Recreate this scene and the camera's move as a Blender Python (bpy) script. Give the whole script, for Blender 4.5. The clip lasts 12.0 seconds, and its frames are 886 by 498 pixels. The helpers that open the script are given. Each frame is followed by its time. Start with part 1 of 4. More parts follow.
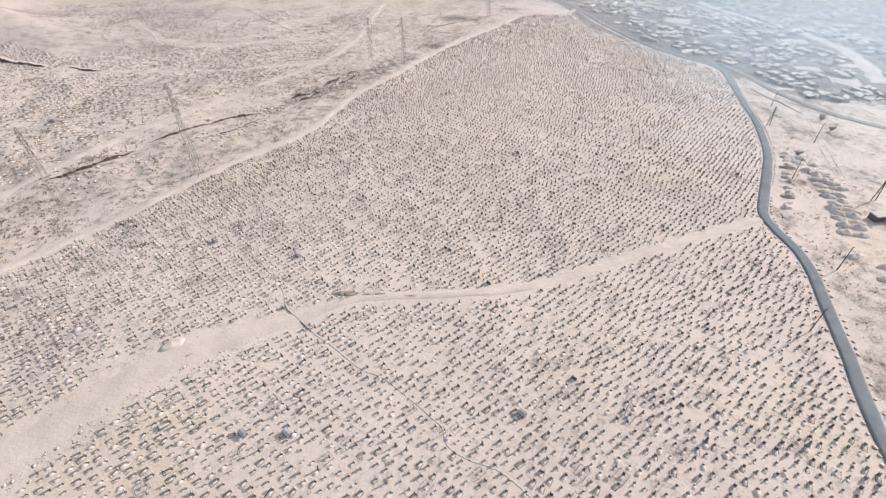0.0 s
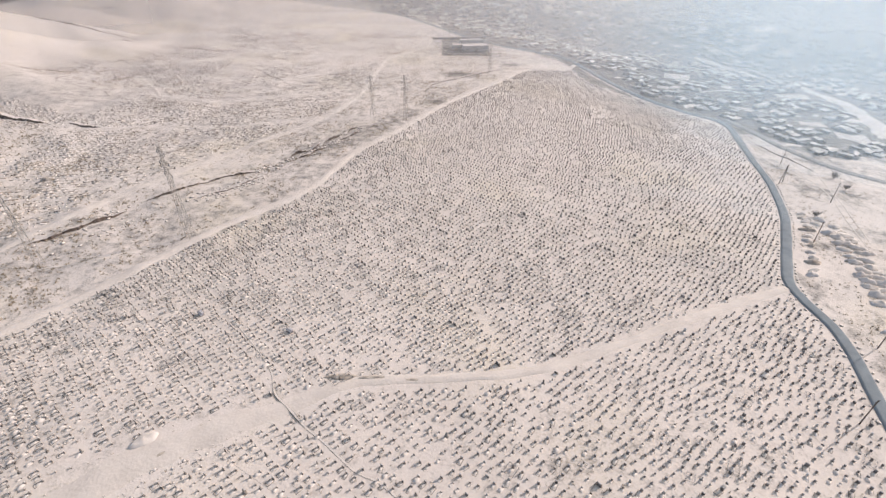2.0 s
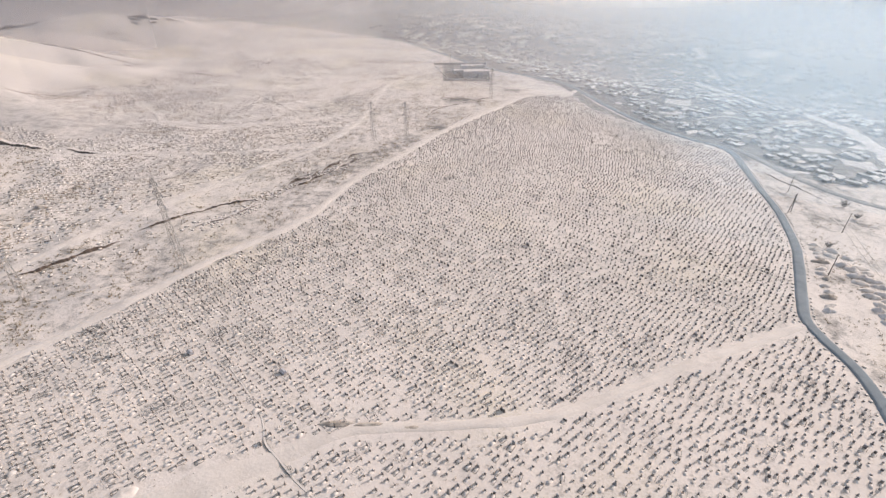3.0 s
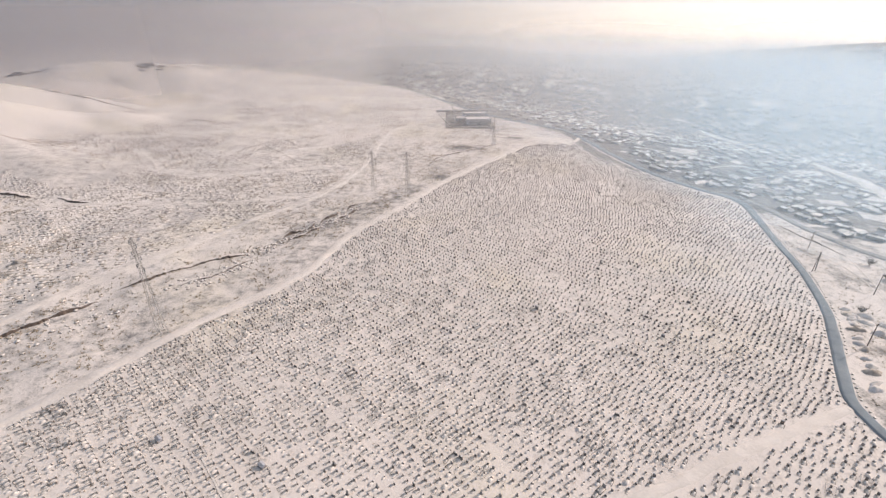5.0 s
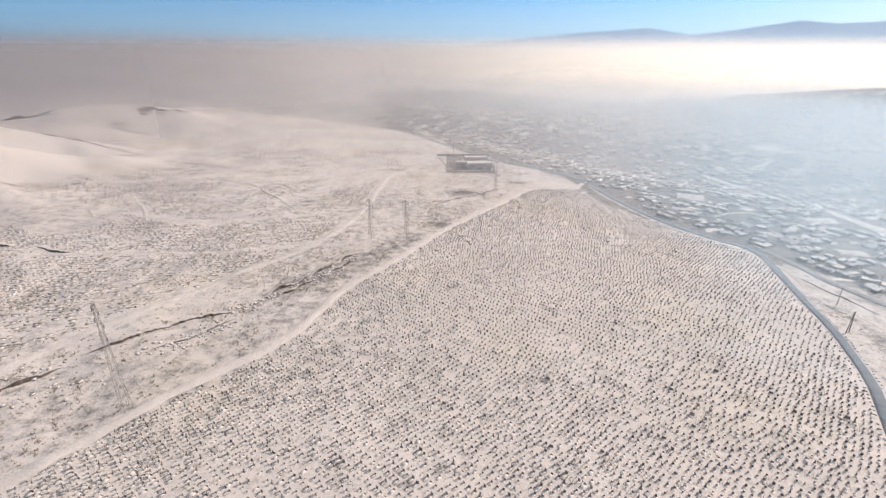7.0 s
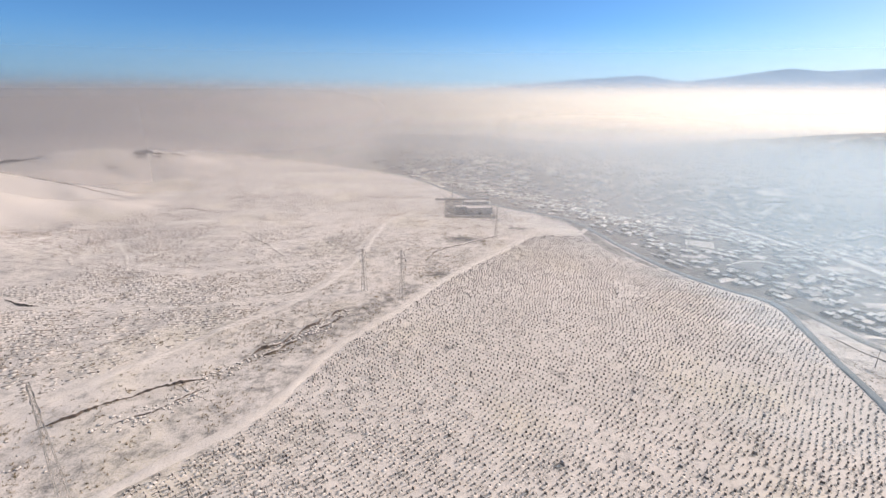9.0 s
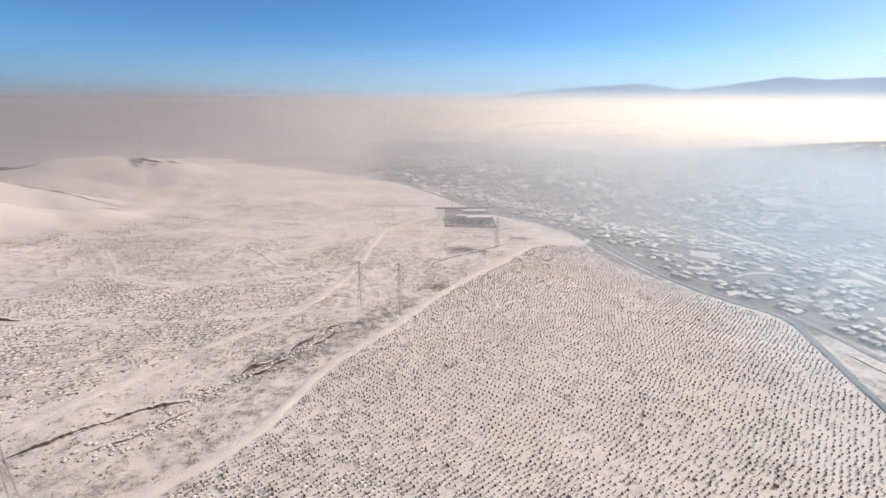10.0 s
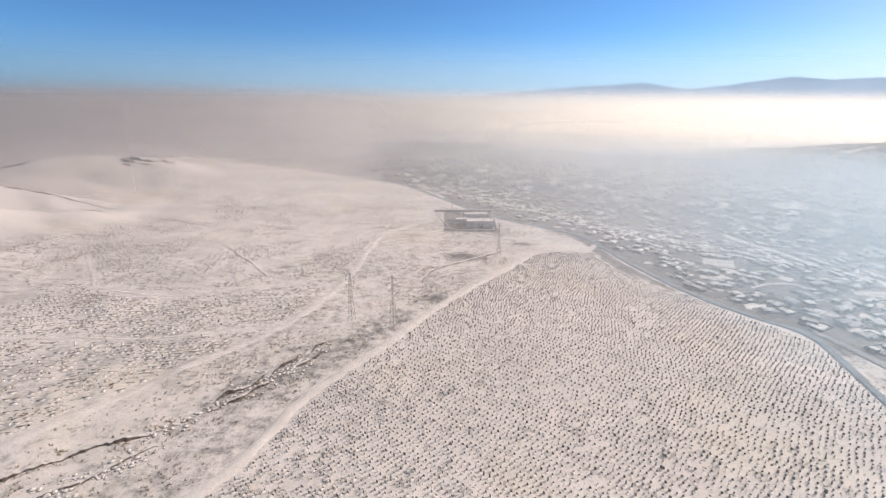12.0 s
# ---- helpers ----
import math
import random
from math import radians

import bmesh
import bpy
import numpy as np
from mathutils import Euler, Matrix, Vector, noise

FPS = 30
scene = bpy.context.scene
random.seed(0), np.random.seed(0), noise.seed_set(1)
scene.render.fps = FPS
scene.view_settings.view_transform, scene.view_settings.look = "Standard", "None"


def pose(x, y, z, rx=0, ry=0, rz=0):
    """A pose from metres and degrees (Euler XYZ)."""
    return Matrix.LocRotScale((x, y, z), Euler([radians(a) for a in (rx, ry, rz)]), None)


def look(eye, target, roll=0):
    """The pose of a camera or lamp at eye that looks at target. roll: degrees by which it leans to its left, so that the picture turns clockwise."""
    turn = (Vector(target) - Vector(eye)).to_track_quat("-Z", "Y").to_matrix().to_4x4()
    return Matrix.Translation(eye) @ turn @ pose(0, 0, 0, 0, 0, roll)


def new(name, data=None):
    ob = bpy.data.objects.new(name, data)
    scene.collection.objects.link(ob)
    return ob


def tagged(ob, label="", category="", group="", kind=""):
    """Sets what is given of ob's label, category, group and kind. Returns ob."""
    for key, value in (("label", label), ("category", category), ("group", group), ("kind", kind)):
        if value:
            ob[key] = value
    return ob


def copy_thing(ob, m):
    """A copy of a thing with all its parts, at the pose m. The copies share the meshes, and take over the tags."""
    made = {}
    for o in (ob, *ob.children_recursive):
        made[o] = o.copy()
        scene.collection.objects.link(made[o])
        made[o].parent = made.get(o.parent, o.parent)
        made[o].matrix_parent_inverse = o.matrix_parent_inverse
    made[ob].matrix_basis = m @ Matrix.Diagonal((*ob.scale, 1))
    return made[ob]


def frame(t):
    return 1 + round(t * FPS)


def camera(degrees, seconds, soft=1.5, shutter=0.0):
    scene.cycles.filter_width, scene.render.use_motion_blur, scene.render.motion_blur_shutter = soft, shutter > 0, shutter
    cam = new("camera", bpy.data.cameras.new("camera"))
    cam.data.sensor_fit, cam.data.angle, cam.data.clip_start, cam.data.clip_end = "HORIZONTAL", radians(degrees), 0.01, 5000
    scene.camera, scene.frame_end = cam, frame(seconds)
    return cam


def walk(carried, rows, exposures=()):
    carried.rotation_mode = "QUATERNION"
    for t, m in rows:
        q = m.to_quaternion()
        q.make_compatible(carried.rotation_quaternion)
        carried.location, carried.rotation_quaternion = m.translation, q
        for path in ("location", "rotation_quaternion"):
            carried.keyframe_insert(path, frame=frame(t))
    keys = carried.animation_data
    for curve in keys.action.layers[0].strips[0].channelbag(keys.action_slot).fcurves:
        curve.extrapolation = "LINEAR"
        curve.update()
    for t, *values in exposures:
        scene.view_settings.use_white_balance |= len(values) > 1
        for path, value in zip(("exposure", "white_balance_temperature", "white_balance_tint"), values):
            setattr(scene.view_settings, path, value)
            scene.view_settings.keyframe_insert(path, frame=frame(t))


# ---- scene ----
# ---- camera and its way ----
cam = camera(85.6, 12.0, soft=1.45)
walk(cam, [
    (0.0, look((0.00, 0.00, 99.49), (0.23, 76.30, 34.85), -0.24)),
    (0.5, look((-0.31, 3.34, 99.52), (-0.06, 81.02, 36.55), -0.24)),
    (1.0, look((-0.59, 6.73, 99.58), (-0.31, 85.90, 38.50), -0.25)),
    (1.5, look((-0.83, 10.17, 99.69), (-0.58, 90.57, 40.24), -0.26)),
    (2.0, look((-1.01, 13.69, 99.85), (-0.83, 95.49, 42.33), -0.27)),
    (2.5, look((-1.15, 17.30, 100.03), (-1.02, 100.23, 44.15), -0.25)),
    (3.0, look((-1.25, 21.04, 100.18), (-1.16, 105.21, 46.18), -0.22)),
    (5.0, look((-1.61, 36.50, 100.62), (-1.78, 124.82, 53.73), -0.03)),
    (5.5, look((-1.71, 40.53, 100.68), (-1.93, 129.74, 55.49), -0.01)),
    (6.0, look((-1.79, 44.76, 100.68), (-2.00, 134.89, 57.38), 0.03)),
    (6.5, look((-1.82, 49.13, 100.63), (-2.01, 140.04, 58.99), 0.05)),
    (7.0, look((-1.80, 53.62, 100.54), (-2.03, 145.41, 60.86), 0.09)),
    (9.0, look((-1.54, 71.98, 100.01), (-1.56, 166.78, 68.16), 0.19)),
    (9.5, look((-1.39, 76.61, 99.89), (-1.37, 171.88, 69.49), 0.20)),
    (10.0, look((-1.12, 81.31, 99.78), (-1.13, 176.56, 69.34), 0.24)),
    (10.5, look((-0.76, 86.06, 99.67), (-0.81, 181.29, 69.13), 0.25)),
    (11.0, look((-0.33, 90.89, 99.57), (-0.44, 186.09, 68.96), 0.28)),
    (11.5, look((0.14, 95.76, 99.50), (-0.05, 190.93, 68.81), 0.35)),
    (12.0, look((0.63, 100.66, 99.43), (0.34, 195.84, 68.77), 0.44)),
], exposures=((0.0, 0.28, 7110, 6.5), (3.0, 0.26, 7110, 6.5), (7.0, 0.27, 7110, 6.5), (12.0, 0.23, 7110, 6.5)))

# ---- sky, sun ----
SUN_AZ, SUN_EL = 62.0, 25.0   # degrees, clockwise from +y, and above the horizon
world = bpy.data.worlds.new("world")
scene.world = world
scene.cycles.transparent_max_bounces = 48   # looks through several sheets of haze and smoke
world.use_nodes = True
wn = world.node_tree
sky = wn.nodes.new("ShaderNodeTexSky")
sky.sky_type = "NISHITA"
sky.sun_disc = False
sky.sun_elevation, sky.sun_rotation = radians(SUN_EL), radians(SUN_AZ)
sky.altitude, sky.air_density, sky.dust_density, sky.ozone_density = 1350, 0.8, 1.05, 2.0
bg = wn.nodes["Background"]
deep = wn.nodes.new("ShaderNodeMix")   # multiplies the sky by the tint below
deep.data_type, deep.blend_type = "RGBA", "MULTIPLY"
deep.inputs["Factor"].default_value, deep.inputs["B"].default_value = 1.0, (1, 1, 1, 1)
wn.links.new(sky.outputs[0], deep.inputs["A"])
# deep blue low down; overhead warmed and brightened to fill shade with grey light
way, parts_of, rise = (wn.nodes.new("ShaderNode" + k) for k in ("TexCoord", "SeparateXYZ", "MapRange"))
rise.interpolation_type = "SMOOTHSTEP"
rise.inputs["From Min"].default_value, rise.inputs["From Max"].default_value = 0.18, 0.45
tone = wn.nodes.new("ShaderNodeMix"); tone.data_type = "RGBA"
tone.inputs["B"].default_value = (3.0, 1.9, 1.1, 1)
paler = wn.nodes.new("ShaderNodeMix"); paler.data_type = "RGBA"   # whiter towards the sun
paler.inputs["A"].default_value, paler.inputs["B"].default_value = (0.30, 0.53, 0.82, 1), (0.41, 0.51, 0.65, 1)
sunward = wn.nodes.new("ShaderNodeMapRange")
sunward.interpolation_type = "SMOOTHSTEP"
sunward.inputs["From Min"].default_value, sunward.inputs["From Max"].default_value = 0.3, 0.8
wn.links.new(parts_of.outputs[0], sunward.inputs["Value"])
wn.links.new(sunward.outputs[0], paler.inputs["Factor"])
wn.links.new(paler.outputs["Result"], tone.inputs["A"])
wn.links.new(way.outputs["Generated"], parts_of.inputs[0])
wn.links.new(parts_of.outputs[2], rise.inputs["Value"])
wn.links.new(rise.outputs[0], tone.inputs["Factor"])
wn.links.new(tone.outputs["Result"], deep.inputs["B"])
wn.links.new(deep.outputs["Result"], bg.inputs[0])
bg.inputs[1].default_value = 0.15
sun_data = bpy.data.lights.new("sun", "SUN")
sun_data.energy, sun_data.angle, sun_data.color = 3.05, radians(0.53), (1.0, 0.905, 0.89)
sun = new("sun", sun_data)
sun_way = Vector((math.sin(radians(SUN_AZ)) * math.cos(radians(SUN_EL)), math.cos(radians(SUN_AZ)) * math.cos(radians(SUN_EL)), math.sin(radians(SUN_EL))))
sun.matrix_world = look(sun_way * 500, (0, 0, 0))

# ---- materials ----
def surface(name, light, dark, scale=1.0, rough=0.85, bump=0.3, fine=12.0, spread=0.0, metal=0.0):
    """A two-scale grain between two colours, with relief; spread varies it from piece to piece."""
    m = bpy.data.materials.new(name)
    m.use_nodes = True
    nt = m.node_tree
    b = nt.nodes["Principled BSDF"]
    b.inputs["Roughness"].default_value, b.inputs["Metallic"].default_value = rough, metal
    b.inputs["Specular IOR Level"].default_value = 0.25
    tc = nt.nodes.new("ShaderNodeNewGeometry")
    n1, n2 = nt.nodes.new("ShaderNodeTexNoise"), nt.nodes.new("ShaderNodeTexNoise")
    for n, s in ((n1, scale), (n2, scale * fine)):
        n.inputs["Scale"].default_value, n.inputs["Detail"].default_value = s, 5
        nt.links.new(tc.outputs["Position"], n.inputs["Vector"])
    add = nt.nodes.new("ShaderNodeMath"); add.operation = "MULTIPLY_ADD"
    nt.links.new(n2.outputs[0], add.inputs[0]); add.inputs[1].default_value = 0.5
    nt.links.new(n1.outputs[0], add.inputs[2])
    ramp = nt.nodes.new("ShaderNodeMapRange")
    ramp.inputs["From Min"].default_value, ramp.inputs["From Max"].default_value = 0.5, 1.0
    nt.links.new(add.outputs[0], ramp.inputs["Value"])
    mix = nt.nodes.new("ShaderNodeMix"); mix.data_type = "RGBA"
    mix.inputs["A"].default_value, mix.inputs["B"].default_value = (*dark, 1), (*light, 1)
    nt.links.new(ramp.outputs[0], mix.inputs["Factor"])
    out = mix.outputs["Result"]
    if spread:
        ob = nt.nodes.new("ShaderNodeObjectInfo")
        s = nt.nodes.new("ShaderNodeMath"); s.operation = "ADD"
        nt.links.new(ob.outputs["Random"], s.inputs[0]); nt.links.new(tc.outputs["Random Per Island"], s.inputs[1])
        fr = nt.nodes.new("ShaderNodeMath"); fr.operation = "FRACT"
        nt.links.new(s.outputs[0], fr.inputs[0])
        mr = nt.nodes.new("ShaderNodeMapRange")
        mr.inputs["To Min"].default_value, mr.inputs["To Max"].default_value = 1 - spread, 1 + spread
        nt.links.new(fr.outputs[0], mr.inputs["Value"])
        hsv = nt.nodes.new("ShaderNodeHueSaturation")
        nt.links.new(mr.outputs[0], hsv.inputs["Value"]); nt.links.new(out, hsv.inputs["Color"])
        out = hsv.outputs[0]
    nt.links.new(out, b.inputs["Base Color"])
    if bump:
        bp = nt.nodes.new("ShaderNodeBump")
        bp.inputs["Strength"].default_value, bp.inputs["Distance"].default_value = bump, 0.5 / scale * 0.2
        nt.links.new(add.outputs[0], bp.inputs["Height"]); nt.links.new(bp.outputs[0], b.inputs["Normal"])
    return m


def snowy_ground():
    """Thin dry snow; the attribute soil says how much earth and dry grass shows through."""
    m = bpy.data.materials.new("snowy_ground")
    m.use_nodes = True
    nt = m.node_tree
    b = nt.nodes["Principled BSDF"]
    b.inputs["Roughness"].default_value, b.inputs["Specular IOR Level"].default_value = 0.8, 0.2
    pos = nt.nodes.new("ShaderNodeNewGeometry")
    at = nt.nodes.new("ShaderNodeAttribute"); at.attribute_name = "soil"

    def noise_at(scale, detail=6, rough=0.6):
        n = nt.nodes.new("ShaderNodeTexNoise")
        n.inputs["Scale"].default_value, n.inputs["Detail"].default_value, n.inputs["Roughness"].default_value = scale, detail, rough
        nt.links.new(pos.outputs["Position"], n.inputs["Vector"])
        return n.outputs[0]

    def mixed(fac, a, c):
        x = nt.nodes.new("ShaderNodeMix"); x.data_type = "RGBA"
        nt.links.new(fac, x.inputs["Factor"])
        for k, v in (("A", a), ("B", c)):
            if isinstance(v, tuple):
                x.inputs[k].default_value = (*v, 1)
            else:
                nt.links.new(v, x.inputs[k])
        return x.outputs["Result"]

    def ranged(v, lo, hi):
        r = nt.nodes.new("ShaderNodeMapRange"); r.interpolation_type = "SMOOTHSTEP"
        r.inputs["From Min"].default_value, r.inputs["From Max"].default_value = lo, hi
        nt.links.new(v, r.inputs["Value"])
        return r.outputs[0]

    big, mid, tiny = noise_at(0.02), noise_at(0.22), noise_at(1.7, 4)
    snow = mixed(ranged(big, 0.35, 0.65), (0.80, 0.74, 0.73), (0.735, 0.68, 0.67))
    snow = mixed(ranged(noise_at(0.42, 6, 0.7), 0.5, 0.76), snow, (0.53, 0.488, 0.478))
    snow = mixed(ranged(noise_at(0.014, 3, 0.5), 0.5, 0.68), snow, mixed(ranged(tiny, 0.4, 0.6), snow, (0.76, 0.69, 0.60)))   # dry grass stubble in places
    earth = mixed(ranged(mid, 0.35, 0.65), (0.26, 0.245, 0.245), (0.165, 0.162, 0.168))
    # where the soil amount exceeds the grain, the earth shows
    grain = nt.nodes.new("ShaderNodeMath"); grain.operation = "MULTIPLY_ADD"
    nt.links.new(tiny, grain.inputs[0]); grain.inputs[1].default_value = 0.7
    nt.links.new(mid, grain.inputs[2])
    diff = nt.nodes.new("ShaderNodeMath"); diff.operation = "ADD"
    nt.links.new(grain.outputs[0], diff.inputs[0]); nt.links.new(at.outputs["Fac"], diff.inputs[1])
    cover = ranged(diff.outputs[0], 0.98, 1.5)
    nt.links.new(mixed(cover, snow, earth), b.inputs["Base Color"])
    bp = nt.nodes.new("ShaderNodeBump")
    bp.inputs["Strength"].default_value, bp.inputs["Distance"].default_value = 0.5, 0.35
    nt.links.new(grain.outputs[0], bp.inputs["Height"]); nt.links.new(bp.outputs[0], b.inputs["Normal"])
    return m


def smog(name, colour, low, high, most, side=None, west=None, span=(-900, 500), back=0.9, wave=0.0, swell=0.0, until=None):
    """A sheet standing in for hazy, smoky air: lets light through, scatters the rest; thin at its foot, dense towards
    high.
    """
    m = bpy.data.materials.new(name)
    m.use_nodes = True
    nt = m.node_tree
    nt.nodes.remove(nt.nodes["Principled BSDF"])
    pos = nt.nodes.new("ShaderNodeNewGeometry")
    sep = nt.nodes.new("ShaderNodeSeparateXYZ")
    nt.links.new(pos.outputs["Position"], sep.inputs[0])

    def ranged(v, lo, hi, a=0.0, c=1.0):
        r = nt.nodes.new("ShaderNodeMapRange"); r.interpolation_type = "SMOOTHSTEP"
        for k, q in (("From Min", lo), ("From Max", hi), ("To Min", a), ("To Max", c)):
            r.inputs[k].default_value = q
        nt.links.new(v, r.inputs["Value"])
        return r.outputs[0]

    def times(a, c):
        x = nt.nodes.new("ShaderNodeMath"); x.operation = "MULTIPLY"
        nt.links.new(a, x.inputs[0]); nt.links.new(c, x.inputs[1])
        return x.outputs[0]

    level = foot = sep.outputs[2]
    if wave or swell:   # a billowing top or foot
        n = nt.nodes.new("ShaderNodeTexNoise"); n.inputs["Scale"].default_value, n.inputs["Detail"].default_value = 0.0045, 3
        nt.links.new(pos.outputs["Position"], n.inputs["Vector"])
        up = nt.nodes.new("ShaderNodeMath"); up.operation = "MULTIPLY_ADD"
        nt.links.new(n.outputs[0], up.inputs[0]); up.inputs[1].default_value = wave or swell
        nt.links.new(sep.outputs[2], up.inputs[2])
        level, foot = (up.outputs[0], foot) if wave else (level, up.outputs[0])
    fac = times(ranged(foot, low[0], low[1], 0, most), ranged(level, high[0], high[1], 1, 0))
    if side:
        fac = times(fac, ranged(sep.outputs[0], side[0], side[1]))
    if until:
        fac = times(fac, ranged(sep.outputs[0], until[0], until[1], 1, 0))
    clear, thru, face = (nt.nodes.new("ShaderNodeBsdf" + k) for k in ("Transparent", "Translucent", "Diffuse"))
    thru.inputs[0].default_value = face.inputs[0].default_value = (*colour, 1)
    if west:   # darker towards the west: the weaker sun glow is put into the colour
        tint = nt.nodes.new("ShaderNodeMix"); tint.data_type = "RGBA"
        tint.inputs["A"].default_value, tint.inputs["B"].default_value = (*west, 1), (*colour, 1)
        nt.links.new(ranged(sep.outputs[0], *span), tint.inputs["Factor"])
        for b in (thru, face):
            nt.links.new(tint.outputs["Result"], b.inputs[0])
    both, out = nt.nodes.new("ShaderNodeMixShader"), nt.nodes.new("ShaderNodeMixShader")
    both.inputs[0].default_value = back
    nt.links.new(face.outputs[0], both.inputs[1]); nt.links.new(thru.outputs[0], both.inputs[2])
    nt.links.new(fac, out.inputs[0])
    nt.links.new(clear.outputs[0], out.inputs[1]); nt.links.new(both.outputs[0], out.inputs[2])
    nt.links.new(out.outputs[0], nt.nodes["Material Output"].inputs[0])
    return m


M_GROUND = snowy_ground()
M_SNOW = surface("snow", (0.81, 0.755, 0.742), (0.735, 0.685, 0.674), 0.5, 0.8, 0.3)
M_TRACK = surface("trodden_snow", (0.81, 0.752, 0.735), (0.66, 0.608, 0.592), 0.16, 0.75, 0.35, 9)
M_ROAD = surface("frosted_asphalt", (0.265, 0.31, 0.36), (0.195, 0.23, 0.275), 0.3, 0.85, 0.2, 20)
M_ROAD_OLD = surface("dusted_asphalt", (0.40, 0.40, 0.41), (0.24, 0.245, 0.255), 0.25, 0.85, 0.2, 14)
M_GRANITE = surface("dark_granite", (0.345, 0.31, 0.294), (0.185, 0.166, 0.157), 3.0, 0.7, 0.1, 10, 0.5)
M_STONE = surface("grey_stone", (0.34, 0.32, 0.31), (0.2, 0.19, 0.185), 2.0, 0.8, 0.2, 10, 0.35)
M_WORN = surface("weathered_stone", (0.50, 0.44, 0.405), (0.34, 0.295, 0.27), 1.5, 0.9, 0.2, 10, 0.3)
M_MARBLE = surface("pale_marble", (0.72, 0.7, 0.68), (0.58, 0.56, 0.55), 2.0, 0.5, 0.1, 8, 0.12)
M_IRON = surface("painted_iron", (0.2, 0.21, 0.23), (0.12, 0.13, 0.145), 3.0, 0.55, 0.1, 8, 0.4)
M_BLUE = surface("blue_paint", (0.46, 0.46, 0.51), (0.34, 0.35, 0.4), 1.5, 0.6, 0.1, 8, 0.2)
M_EARTH = surface("bare_earth", (0.16, 0.125, 0.11), (0.075, 0.06, 0.054), 0.7, 0.95, 0.6)
M_HEAP = surface("snowed_earth", (0.80, 0.748, 0.735), (0.63, 0.583, 0.57), 0.8, 0.9, 0.5, 6)
M_DIRTY = surface("dirty_snow", (0.70, 0.63, 0.58), (0.30, 0.26, 0.235), 0.7, 0.9, 0.6, 6)
M_GRASS = surface("dry_grass", (0.40, 0.325, 0.23), (0.22, 0.175, 0.125), 1.0, 0.9, 0.0, 8, 0.3)
M_STEEL = surface("weathered_steel", (0.5, 0.47, 0.45), (0.38, 0.355, 0.34), 2.0, 0.6, 0.1, 8, 0, 0.2)
M_WOOD = surface("weathered_wood", (0.2, 0.165, 0.14), (0.11, 0.09, 0.08), 1.2, 0.85, 0.3, 9, 0.3)
M_FENCE = surface("grey_boards", (0.34, 0.315, 0.30), (0.22, 0.20, 0.19), 1.2, 0.85, 0.3, 9, 0.3)
M_WALL = surface("plaster", (0.5, 0.485, 0.48), (0.34, 0.33, 0.33), 0.6, 0.85, 0.1, 9, 0.4)
M_CONCRETE = surface("grey_render", (0.42, 0.425, 0.435), (0.33, 0.335, 0.345), 0.5, 0.9, 0.1, 9, 0.1)
M_BRICK = surface("brown_brick", (0.54, 0.475, 0.445), (0.42, 0.365, 0.345), 0.8, 0.9, 0.2, 9, 0.15)
M_SOOTY = surface("sooty_snow", (0.80, 0.78, 0.775), (0.60, 0.59, 0.59), 0.35, 0.85, 0.2, 7, 0.35)
M_ROOF = surface("roof_sheet", (0.3, 0.29, 0.32), (0.18, 0.18, 0.2), 0.5, 0.6, 0.1, 9, 0.4)
M_FELT = surface("felt_cover", (0.74, 0.72, 0.69), (0.62, 0.6, 0.58), 1.0, 0.9, 0.1, 8, 0.08)
M_GLASS = surface("dark_glass", (0.05, 0.06, 0.07), (0.03, 0.035, 0.04), 1.0, 0.1, 0.0)
# the blue of distant haze is put into the base colour
M_HAZE_HILL = surface("haze_blue_mountain", (0.15, 0.27, 0.40), (0.08, 0.15, 0.23), 0.006, 0.95, 0.0, 6)


# ---- shapes ----
class Shape:
    """Vertices, faces and a material number for each face."""
    def __init__(self):
        self.v, self.f, self.m = [], [], []

    def add(self, verts, faces, mat=0):
        n = len(self.v)
        self.v += [tuple(p) for p in verts]
        self.f += [tuple(i + n for i in f) for f in faces]
        self.m += [mat] * len(faces)
        return self

    def box(self, x, y, z, sx, sy, sz, mat=0, yaw=0.0, taper=1.0):
        """A block on its base centre, its top drawn in by taper."""
        c, s = math.cos(yaw), math.sin(yaw)
        vs = []
        for h, k in ((0, 1.0), (sz, taper)):
            for a, b in ((-1, -1), (1, -1), (1, 1), (-1, 1)):
                px, py = a * sx / 2 * k, b * sy / 2 * k
                vs.append((x + c * px - s * py, y + s * px + c * py, z + h))
        return self.add(vs, [(0, 1, 5, 4), (1, 2, 6, 5), (2, 3, 7, 6), (3, 0, 4, 7), (4, 5, 6, 7)], mat)

    def plate(self, outline, y0, y1, mat=0):
        """An outline in x and z, made thick along y."""
        n = len(outline)
        vs = [(a, y0, b) for a, b in outline] + [(a, y1, b) for a, b in outline]
        fs = [tuple(range(n)), tuple(range(2 * n - 1, n - 1, -1))] + [(i, i + n, (i + 1) % n + n, (i + 1) % n) for i in range(n)]
        return self.add(vs, fs, mat)

    def ring(self, levels, n=10, x=0, y=0, mat=0):
        """A turned form: pairs of radius and height, upwards."""
        vs, fs = [], []
        for r, z in levels:
            vs += [(x + r * math.cos(2 * math.pi * i / n), y + r * math.sin(2 * math.pi * i / n), z) for i in range(n)]
        for k in range(len(levels) - 1):
            fs += [(k * n + i, k * n + (i + 1) % n, (k + 1) * n + (i + 1) % n, (k + 1) * n + i) for i in range(n)]
        fs.append(tuple((len(levels) - 1) * n + i for i in range(n)))
        return self.add(vs, fs, mat)

    def beam(self, p, q, w, mat=0):
        p, q = Vector(p), Vector(q)
        d = (q - p).normalized()
